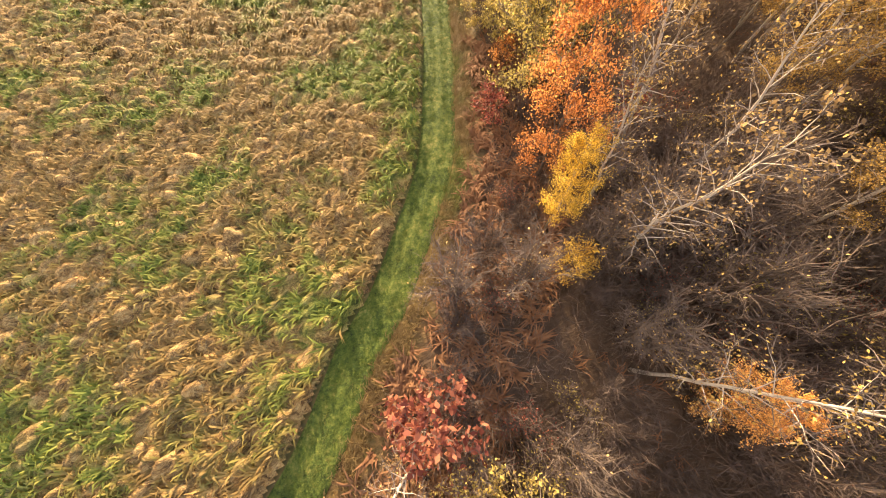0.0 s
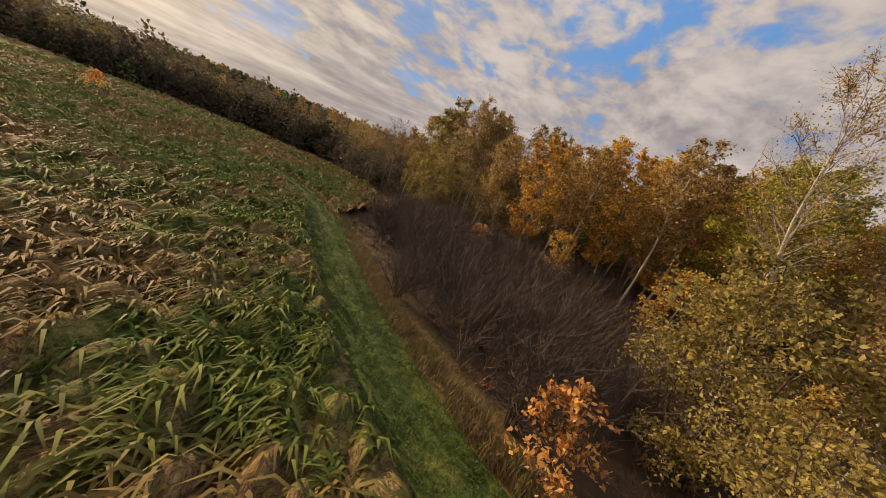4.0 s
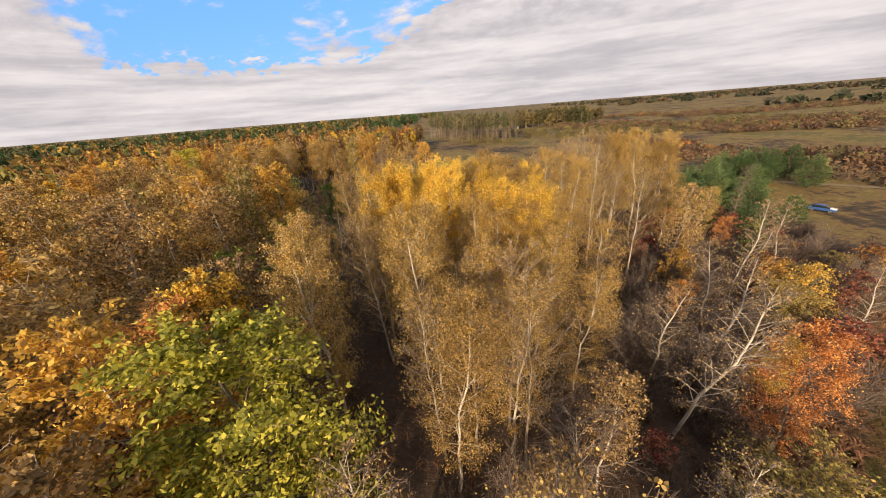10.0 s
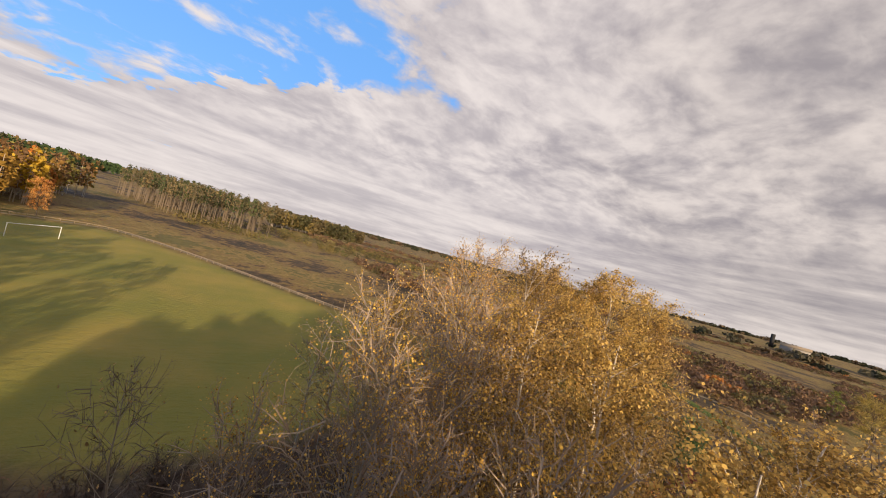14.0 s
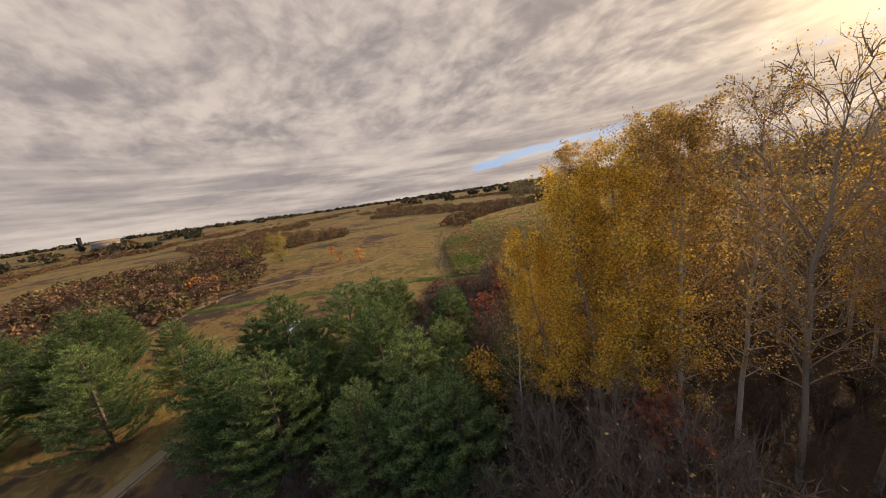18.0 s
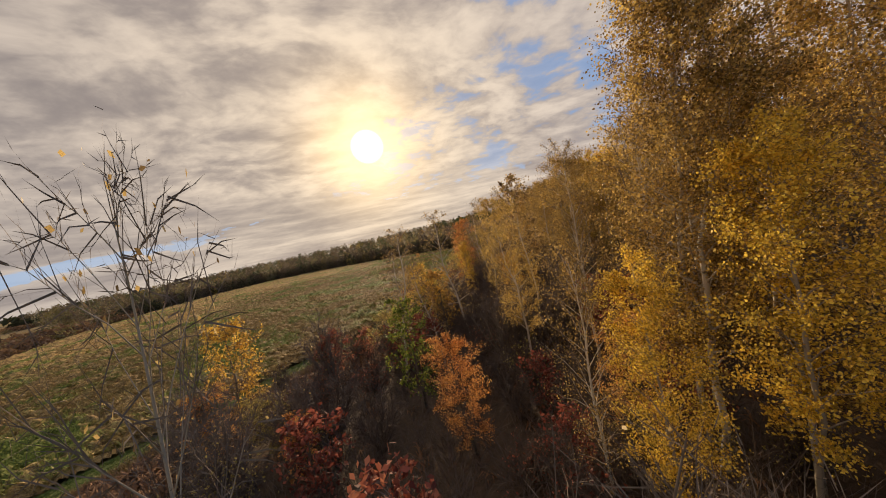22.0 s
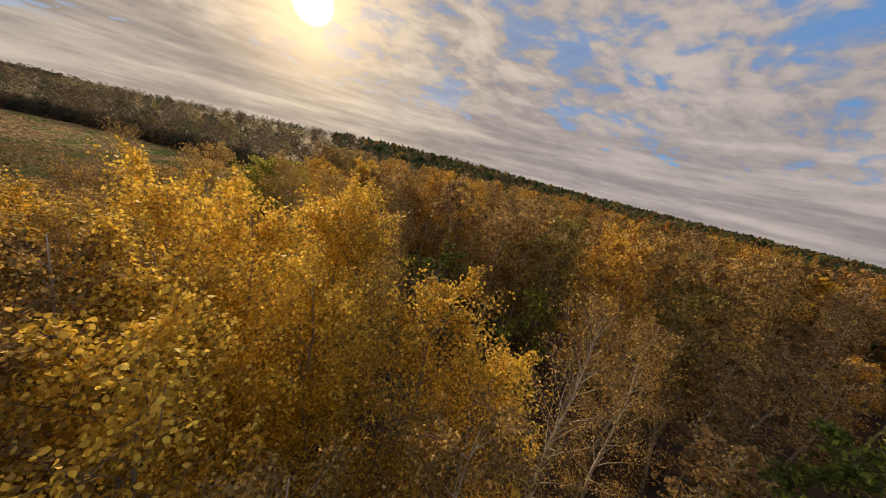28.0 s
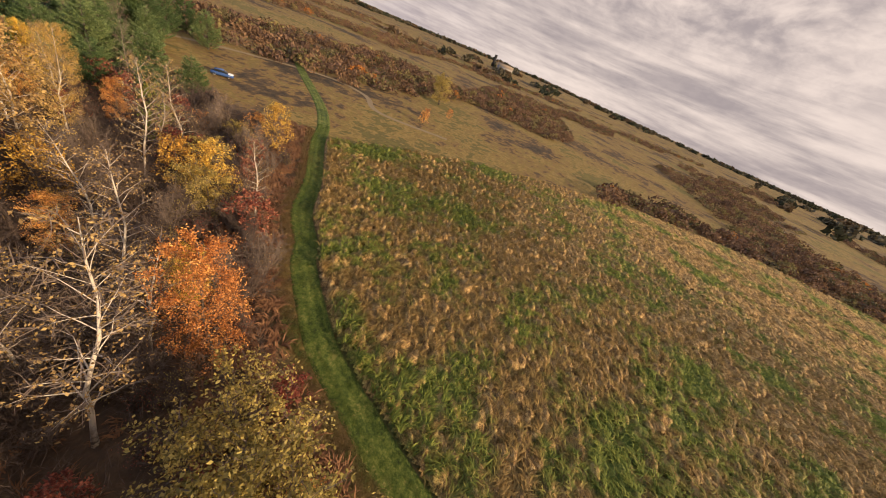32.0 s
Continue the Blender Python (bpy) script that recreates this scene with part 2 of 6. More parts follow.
def bark_material(name, light, dark, marks):
    m, n = material(name)
    pos = n.add("ShaderNodeTexCoord").outputs["Object"]
    st = n.add("ShaderNodeMapping", None, Vector=pos, Scale=(1.2, 1.2, 5.0)).outputs[0]
    k = n.noise(st, 1.6, 5.0, 0.7)
    z = n.add("ShaderNodeSeparateXYZ", None, i0=pos).outputs[2]
    foot = n.step(z, 3.0, 0.3)
    f = n.math("MAXIMUM", n.step(k, marks, marks + 0.08), n.math("MULTIPLY", foot, n.step(n.noise(pos, 3.0), 0.35, 0.6)))
    tone = n.mix(n.noise(pos, 0.6, 2.0), light, (light[0] * 0.72, light[1] * 0.68, light[2] * 0.62, 1))
    finish(n, n.mix(f, tone, dark), 0.75, bump=k, strength=0.4, distance=0.02)
    return m


M_BIRCH = bark_material("birch_bark", (0.62, 0.56, 0.47, 1), (0.07, 0.055, 0.045, 1), 0.60)
M_BARK = bark_material("grey_bark", (0.17, 0.14, 0.11, 1), (0.05, 0.04, 0.03, 1), 0.55)
M_PALE = bark_material("pale_bark", (0.36, 0.31, 0.25, 1), (0.10, 0.08, 0.06, 1), 0.60)


def plain_material(name, a, b, scale, rough=0.85, strength=0.3, metal=0.0, distance=0.05):
    m, n = material(name)
    pos = n.add("ShaderNodeTexCoord").outputs["Object"]
    k = n.noise(pos, scale, 6.0, 0.65)
    r = n.add("ShaderNodeObjectInfo").outputs["Random"]
    finish(n, n.mix(n.math("ADD", n.math("MULTIPLY", k, 0.8), n.math("MULTIPLY", r, 0.2)), a, b), rough, bump=k, strength=strength, distance=distance)
    return m


M_TWIG = plain_material("twig", (0.10, 0.075, 0.06, 1), (0.24, 0.185, 0.145, 1), 0.7)
M_TWIG_PALE = plain_material("pale_twig", (0.21, 0.155, 0.115, 1), (0.38, 0.295, 0.22, 1), 0.9)
M_TWIG_DARK = plain_material("thicket_twig", (0.06, 0.043, 0.034, 1), (0.17, 0.125, 0.10, 1), 0.6)
M_FERN = plain_material("dead_fern", (0.13, 0.055, 0.028, 1), (0.30, 0.16, 0.075, 1), 0.8)


def west(n, pos):
    """The meadow is browner towards the west."""
    return n.step(n.add("ShaderNodeSeparateXYZ", None, i0=pos).outputs[0], 24.0, -4.0, 0.0, 0.035)


def tuft_material(name, browns, greens, bias):
    m, n = material(name)
    pos = n.add("ShaderNodeNewGeometry").outputs["Position"]
    isl = n.add("ShaderNodeNewGeometry").outputs["Random Per Island"]
    f = n.math("ADD", n.math("MULTIPLY", n.noise(pos, 0.085, 4.0, 0.6), 1.0), n.math("MULTIPLY", n.noise(pos, 0.9, 3.0), 0.28))
    br = n.mix(n.math("ADD", n.math("MULTIPLY", isl, 0.6), n.math("MULTIPLY", n.noise(pos, 0.25), 0.4)), browns[0], browns[1])
    gr = n.mix(isl, greens[0], greens[1])
    finish(n, n.mix(n.step(n.math("SUBTRACT", f, west(n, pos)), bias, bias + 0.14), br, gr), 0.7, translucent=0.2, spec=0.25)
    return m


M_TUFT = tuft_material("meadow_grass", ((0.13, 0.075, 0.024, 1), (0.41, 0.275, 0.09, 1)), ((0.07, 0.11, 0.016, 1), (0.26, 0.29, 0.05, 1)), 0.56)
M_VERGE = tuft_material("verge_grass", ((0.14, 0.09, 0.035, 1), (0.32, 0.22, 0.09, 1)), ((0.08, 0.11, 0.022, 1), (0.2, 0.2, 0.05, 1)), 0.66)
M_MOWN = tuft_material("mown_grass", ((0.09, 0.10, 0.022, 1), (0.19, 0.17, 0.05, 1)), ((0.05, 0.095, 0.013, 1), (0.11, 0.155, 0.025, 1)), 0.46)


def ground_material():
    m, n = material("ground")
    pos = n.add("ShaderNodeNewGeometry").outputs["Position"]
    z = n.add("ShaderNodeVertexColor", {"layer_name": "zone"}).outputs[0]
    zone = n.add("ShaderNodeSeparateColor", None, i0=z)
    n1, n2, n3 = n.noise(pos, 0.085, 4.0, 0.6), n.noise(pos, 0.9, 4.0), n.noise(pos, 6.0, 5.0, 0.7)
    f = n.math("ADD", n1, n.math("MULTIPLY", n2, 0.28))
    comb = n.noise(n.add("ShaderNodeMapping", None, Vector=pos, Rotation=(0, 0, radians(25)), Scale=(0.5, 1.7, 1.0)).outputs[0], 1.1, 4.0, 0.6)
    green = n.mix(n3, (0.045, 0.07, 0.013, 1), (0.115, 0.135, 0.027, 1))
    brown = n.mix(comb, (0.07, 0.05, 0.019, 1), (0.20, 0.155, 0.05, 1))
    meadow = n.mix(n.step(n.math("SUBTRACT", f, west(n, pos)), 0.59, 0.73), brown, green)
    lawn = n.mix(n.step(n.math("ADD", n.math("MULTIPLY", n1, 0.8), n.math("MULTIPLY", n3, 0.3)), 0.4, 0.8), (0.19, 0.18, 0.033, 1), (0.30, 0.225, 0.05, 1))
    litter = n.mix(n.noise(pos, 2.2, 6.0, 0.7), (0.035, 0.026, 0.019, 1), (0.14, 0.09, 0.055, 1))
    k = n.math("ADD", n.math("MULTIPLY", n.noise(pos, 0.022, 6.0, 0.65), 0.7), n.math("MULTIPLY", n.noise(pos, 0.35, 5.0, 0.7), 0.3))
    heath = n.ramp(n.step(k, 0.36, 0.64), [(0.0, (0.03, 0.024, 0.015)), (0.25, (0.085, 0.055, 0.026)), (0.42, (0.22, 0.135, 0.045)), (0.55, (0.14, 0.105, 0.028)), (0.70, (0.27, 0.18, 0.055)), (0.85, (0.10, 0.085, 0.024)), (1.0, (0.14, 0.115, 0.03))])
    c = n.mix(zone.outputs[0], heath, meadow)
    c = n.mix(zone.outputs[1], c, lawn)
    c = n.mix(zone.outputs[2], c, litter)
    h = n.math("ADD", n.math("MULTIPLY", comb, 0.7), n.math("MULTIPLY", n3, 0.3))
    finish(n, c, 0.9, bump=h, strength=0.8, distance=0.35)
    return m


def sward_material():
    m, n = material("meadow_sward")
    pos = n.add("ShaderNodeNewGeometry").outputs["Position"]
    f = n.math("ADD", n.noise(pos, 0.085, 4.0, 0.6), n.math("MULTIPLY", n.noise(pos, 0.9, 3.0), 0.34))
    bend = n.vmath("ADD", pos, n.vmath("MULTIPLY", n.add("ShaderNodeTexNoise", None, Vector=pos, Scale=0.8, Detail=3.0).outputs[1], (1.6, 1.6, 0.0)))
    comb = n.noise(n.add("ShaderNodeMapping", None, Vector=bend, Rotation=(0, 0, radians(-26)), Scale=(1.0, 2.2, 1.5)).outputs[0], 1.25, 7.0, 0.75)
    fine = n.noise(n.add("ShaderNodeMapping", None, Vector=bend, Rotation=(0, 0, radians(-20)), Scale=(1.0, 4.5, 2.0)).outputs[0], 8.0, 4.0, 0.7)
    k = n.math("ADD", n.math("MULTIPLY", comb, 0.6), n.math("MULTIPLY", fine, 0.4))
    # straw and green tones; dark lows and pale crests paint in tussock shading
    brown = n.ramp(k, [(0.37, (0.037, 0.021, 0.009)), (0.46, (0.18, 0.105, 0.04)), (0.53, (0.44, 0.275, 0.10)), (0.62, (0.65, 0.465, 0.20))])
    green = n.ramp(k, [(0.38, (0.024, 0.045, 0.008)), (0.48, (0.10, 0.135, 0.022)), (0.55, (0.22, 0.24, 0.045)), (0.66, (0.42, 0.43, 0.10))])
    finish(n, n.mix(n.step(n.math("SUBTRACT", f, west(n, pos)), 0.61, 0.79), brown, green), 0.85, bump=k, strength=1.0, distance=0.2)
    return m


def path_material():
    m, n = material("path_turf")
    pos = n.add("ShaderNodeNewGeometry").outputs["Position"]
    a, c = n.noise(pos, 3.2, 6.0, 0.75), n.noise(pos, 0.35, 3.0)
    k = n.math("ADD", n.math("MULTIPLY", a, 0.7), n.math("MULTIPLY", c, 0.3))
    finish(n, n.ramp(k, [(0.36, (0.02, 0.035, 0.008)), (0.47, (0.06, 0.095, 0.014)), (0.55, (0.12, 0.15, 0.026)), (0.66, (0.27, 0.24, 0.075))]), 0.85, bump=n.noise(pos, 7.0, 5.0, 0.7), strength=1.0, distance=0.12)
    return m


M_PATH = path_material()
M_SWARD = sward_material()
M_GROUND = ground_material()


def far_wood_material():
    m, n = material("far_wood")
    tint = n.add("ShaderNodeVertexColor", {"layer_name": "tint"}).outputs[0]
    isl = n.add("ShaderNodeNewGeometry").outputs["Random Per Island"]
    val = n.add("ShaderNodeHueSaturation", None, Saturation=1.0, Value=n.math("ADD", 0.82, n.math("MULTIPLY", isl, 0.36)), Color=tint).outputs[0]
    finish(n, val, 0.8, translucent=0.25, glow=val)
    return m


M_FAR = far_wood_material()
M_WHITE = plain_material("white_paint", (0.72, 0.72, 0.70, 1), (0.82, 0.82, 0.80, 1), 3.0, rough=0.45, strength=0.05)
M_WOOD = plain_material("weathered_wood", (0.20, 0.15, 0.10, 1), (0.38, 0.30, 0.20, 1), 6.0)
M_SAND = plain_material("sandy_track", (0.17, 0.125, 0.07, 1), (0.28, 0.22, 0.13, 1), 1.2)
M_NET = plain_material("goal_net", (0.10, 0.12, 0.09, 1), (0.20, 0.22, 0.18, 1), 3.0)
M_CAR = plain_material("blue_car_paint", (0.03, 0.07, 0.19, 1), (0.045, 0.10, 0.25, 1), 2.0, rough=0.25, strength=0.0)
M_CARGLASS = plain_material("car_glass", (0.015, 0.018, 0.02, 1), (0.03, 0.035, 0.04, 1), 2.0, rough=0.08, strength=0.0)
M_TYRE = plain_material("tyre", (0.02, 0.02, 0.02, 1), (0.04, 0.04, 0.04, 1), 8.0)
M_STONE = plain_material("pale_render", (0.26, 0.24, 0.21, 1), (0.36, 0.33, 0.29, 1), 0.5)


# ---------------------------------------------------------------- mesh helpers
def solid(name, verts, faces, mat, smooth=False, tint=None):
    """A mesh from arrays of vertices and of faces that all have the same number of corners."""
    me = bpy.data.meshes.new(name)
    verts = np.asarray(verts, np.float32)
    groups = [np.asarray(g, np.int32) for g in (faces if isinstance(faces, list) else [faces]) if len(g)]
    loops = np.concatenate([g.ravel() for g in groups])
    counts = np.concatenate([np.full(len(g), g.shape[1], np.int32) for g in groups])
    starts = np.concatenate([[0], np.cumsum(counts)[:-1]]).astype(np.int32)
    me.vertices.add(len(verts)), me.loops.add(len(loops)), me.polygons.add(len(counts))
    me.vertices.foreach_set("co", verts.ravel())
    me.loops.foreach_set("vertex_index", loops)
    me.polygons.foreach_set("loop_start", starts)
    if smooth:
        me.polygons.foreach_set("use_smooth", np.ones(len(counts), bool))
    me.update(calc_edges=True)
    if tint is not None:
        at = me.color_attributes.new("tint" if tint[0] == "tint" else tint[0], "FLOAT_COLOR", "POINT")
        at.data.foreach_set("color", np.asarray(tint[1], np.float32).ravel())
    me.materials.append(mat)
    return me


def part(name, me, parent=None, label=""):
    ob = new(name, me)
    if parent is not None:
        ob.parent = parent
    if label:
        tagged(ob, label)
    return ob


def tube(points, radii, sides):
    p, r = np.asarray(points, float), np.asarray(radii, float)
    t = np.gradient(p, axis=0)
    t /= np.linalg.norm(t, axis=1)[:, None] + 1e-9
    ref = np.where(np.abs(t[:, 2:3]) > 0.9, np.array([[1.0, 0, 0]]), np.array([[0, 0, 1.0]]))
    u = np.cross(t, ref)
    u /= np.linalg.norm(u, axis=1)[:, None] + 1e-9
    v = np.cross(t, u)
    a = np.arange(sides) * 2 * np.pi / sides
    ring = p[:, None] + r[:, None, None] * (np.cos(a)[None, :, None] * u[:, None] + np.sin(a)[None, :, None] * v[:, None])
    n = len(p)
    i = np.arange(n - 1)[:, None] * sides
    k = np.arange(sides)[None]
    k2 = (k + 1) % sides
    q = np.stack([i + k, i + k2, i + sides + k2, i + sides + k], -1).reshape(-1, 4)
    return ring.reshape(-1, 3), q


def join(pieces):
    vs, qs, o = [], [], 0
    for v, q in pieces:
        vs.append(v), qs.append(q + o)
        o += len(v)
    return np.concatenate(vs), np.concatenate(qs)


def unit(v):
    return v / (np.linalg.norm(v, axis=-1, keepdims=True) + 1e-9)


def cards(centres, size, rng, flatness=0.0, aspect=1.5):
    """Small leaf blades, each a pointed four-cornered blade of its own."""
    n = len(centres)
    a = unit(rng.normal(size=(n, 3)))
    nrm = unit(rng.normal(size=(n, 3)) + np.array([0, 0, flatness]))
    b = unit(np.cross(nrm, a))
    a = np.cross(b, nrm)
    s = size * rng.uniform(0.6, 1.25, (n, 1))
    v = np.stack([centres - a * s * 0.5 * aspect, centres + b * s * 0.42 - a * s * 0.1, centres + a * s * 0.5 * aspect, centres - b * s * 0.42 - a * s * 0.1], 1)
    return v.reshape(-1, 3), np.arange(4 * n).reshape(n, 4)


def blades(centres, size, rng):
    """Ovate leaves with a short point, six corners each, a little folded."""
    n = len(centres)
    a = unit(rng.normal(size=(n, 3)) + np.array([0, 0, -0.5]))
    b = unit(np.cross(unit(rng.normal(size=(n, 3))), a))
    k = np.cross(a, b) * 0.12
    s = (size * rng.uniform(0.65, 1.3, (n, 1)))
    v = np.stack([centres, centres + (a * 0.25 + b * 0.36 + k) * s, centres + (a * 0.62 + b * 0.34 + k) * s, centres + a * 1.05 * s, centres + (a * 0.62 - b * 0.34 + k) * s, centres + (a * 0.25 - b * 0.36 + k) * s], 1)
    return v.reshape(-1, 3), np.arange(6 * n).reshape(n, 6)


def ribbons(p0, p1, p2, width, rng):
    """Thin twigs in two straight stretches."""
    n = len(p0)
    side = unit(np.cross(p2 - p0, unit(rng.normal(size=(n, 3)))))
    wd = (np.asarray(width) * np.ones(n))[:, None]
    v = np.stack([p0 - side * wd, p0 + side * wd, p1 - side * wd * 0.7, p1 + side * wd * 0.7, p2], 1).reshape(-1, 3)
    o = np.arange(n)[:, None] * 5
    return v, o + np.array([[0, 1, 3, 2]]), o + np.array([[2, 3, 4]])


# ---------------------------------------------------------------- plants
def broadleaf(kind, seed, height, trunk_r, base, spread, limbs, leaves, leaf_size, leaf_mat, bark, label, rise=0.75, droop=0.0, stems=1, fullness=1.0, lean=0.06, twigs=240, ovate=False, lift=0.0, spray=1.0, group="", twig=None, twig_w=0.0):
    """A tree with bent stems, limbs that taper, twigs and single leaves, in parts of its own under one empty."""
    rng = np.random.default_rng(seed)
    wood, tips, tipw = [], [], []
    for s in range(stems):
        az = rng.uniform(0, 2 * np.pi)
        off = 0.0 if stems == 1 else rng.uniform(0.25, 0.6)
        h = height * (1.0 if s == 0 else rng.uniform(0.75, 0.98))
        tilt = lean if stems == 1 else rng.uniform(0.10, 0.28)
        tt = np.linspace(0, 1, 9)
        wob = np.cumsum(rng.normal(0, 0.010 * height, (9, 2)), axis=0)
        wob -= wob[0]
        px = np.cos(az) * (off + tilt * h * tt ** 1.3) + wob[:, 0]
        py = np.sin(az) * (off + tilt * h * tt ** 1.3) + wob[:, 1]
        line = np.stack([px, py, h * tt - 0.15 * (tt == 0)], 1)
        rad = 0.72 * trunk_r / math.sqrt(stems) * (1 - tt) ** 0.8 + 0.012
        rad[0] *= 1.35
        wood.append((tube(line, rad, 7)))
        for k in range(limbs // stems):
            f = base + (0.97 - base) * ((k + rng.uniform(0, 1)) / (limbs // stems))
            o = np.array([np.interp(f, tt, line[:, j]) for j in range(3)])
            u = (f - base) / (1 - base)
            prof = spread * max(0.14, 1.55 * (u + 0.10) ** 0.45 * (1.02 - u) ** 0.62)
            ln = prof * rng.uniform(0.7, 1.2)
            a2 = k * 2.4 + rng.uniform(-0.5, 0.5)
            out = np.array([math.cos(a2), math.sin(a2), 0])
            rs = rise * rng.uniform(0.7, 1.35) * (0.7 + 0.7 * u)
            q = np.linspace(0, 1, 5)[:, None]
            pl = o + out * ln * q + np.array([0, 0, 1.0]) * ln * (rs * q - (droop + 0.12) * q ** 2.2) + rng.normal(0, 0.045 * ln, (5, 3)) * q
            r0 = max(0.018, 0.42 * float(np.interp(f, tt, rad)))
            wood.append(tube(pl, r0 * (1 - 0.88 * q[:, 0]), 4))
            m = max(3, int(twigs / limbs))
            fr = rng.uniform(0.3, 1.0, m)
            b0 = np.stack([np.interp(fr, q[:, 0], pl[:, j]) for j in range(3)], 1)
            dirn = unit(out * 0.8 + rng.normal(0, 0.75, (m, 3)) + np.array([0, 0, 0.35 + lift - 1.5 * droop]))
            tips.append((b0, dirn, ln * rng.uniform(0.22, 0.5, m) * spray + 0.25))
        tips.append((np.repeat(line[-2:-1], 6, 0), unit(rng.normal(0, 0.6, (6, 3)) + np.array([0, 0, 1.2])), rng.uniform(0.6, 1.5, 6)))
    b0 = np.concatenate([t[0] for t in tips])
    dv = np.concatenate([t[1] for t in tips])
    tl = np.concatenate([t[2] for t in tips])[:, None]
    p1 = b0 + dv * tl * 0.55
    p2 = b0 + dv * tl + np.array([0, 0, -1.0]) * tl * (droop * 0.9 + 0.05) + rng.normal(0, 0.12, b0.shape) * tl
    root = new(kind)
    tagged(root, label, "tree", group)
    v, qd = join(wood)
    top = max(float(v[:, 2].max()), float(p2[:, 2].max()), 0.1)
    squash = np.array([1.0, 1.0, height / top])
    v, b0, p1, p2, dv = v * squash, b0 * squash, p1 * squash, p2 * squash, dv * squash
    wide = float(np.percentile(np.hypot(p2[:, 0], p2[:, 1]), 97))

    def trimmed(q):
        """Keeps stray shoots and leaves inside the crown."""
        k = np.minimum(1.0, wide / (np.hypot(q[:, 0], q[:, 1]) + 1e-6))
        return np.column_stack([q[:, 0] * k, q[:, 1] * k, np.minimum(q[:, 2], height - 0.3 * rng.uniform(0, 1, len(q)) ** 2)])

    p1, p2 = trimmed(p1), trimmed(p2)
    part("trunk", solid("trunk", v, qd, bark, smooth=True), root)
    twig = twig or M_TWIG
    tv, tq, t3 = ribbons(b0, p1, p2, (twig_w or 0.006 if ovate else 0.014) + 0.006 * rng.uniform(0, 1, len(b0)), rng)
    side = rng.integers(0, len(b0), int(len(b0) * 1.6))
    s0 = p1[side] + (p2[side] - p1[side]) * rng.uniform(0, 0.9, (len(side), 1))
    s2 = trimmed(s0 + unit(dv[side] + rng.normal(0, 0.8, (len(side), 3))) * tl[side] * 0.4)
    uv, uq, u3 = ribbons(s0, (s0 + s2) / 2, s2, 0.004 if ovate else 0.008, rng)
    k = len(tv)
    wv, wq, w3 = np.concatenate([tv, uv]), np.concatenate([tq, uq + k]), np.concatenate([t3, u3 + k])
    if leaves:
        i = rng.integers(0, len(b0), leaves)
        e = rng.uniform(0.0, 1.0, (leaves, 1)) ** 0.7 * 1.06
        c = b0[i] + (p2[i] - b0[i]) * e + rng.normal(0, 0.15 * fullness, (leaves, 3)) * tl[i] * 1.2
        c = trimmed(c)
        lv, lq = blades(c, leaf_size, rng) if ovate else cards(c, leaf_size, rng)
        crown = solid("crown", np.concatenate([wv, lv]), [wq, w3, lq + len(wv)], twig)
        crown.materials.append(leaf_mat)
        crown.polygons.foreach_set("material_index", np.concatenate([np.zeros(len(wq) + len(w3), np.int32), np.ones(len(lq), np.int32)]))
    else:
        crown = solid("crown", wv, [wq, w3], twig)
    part("crown", crown, root)
    return root


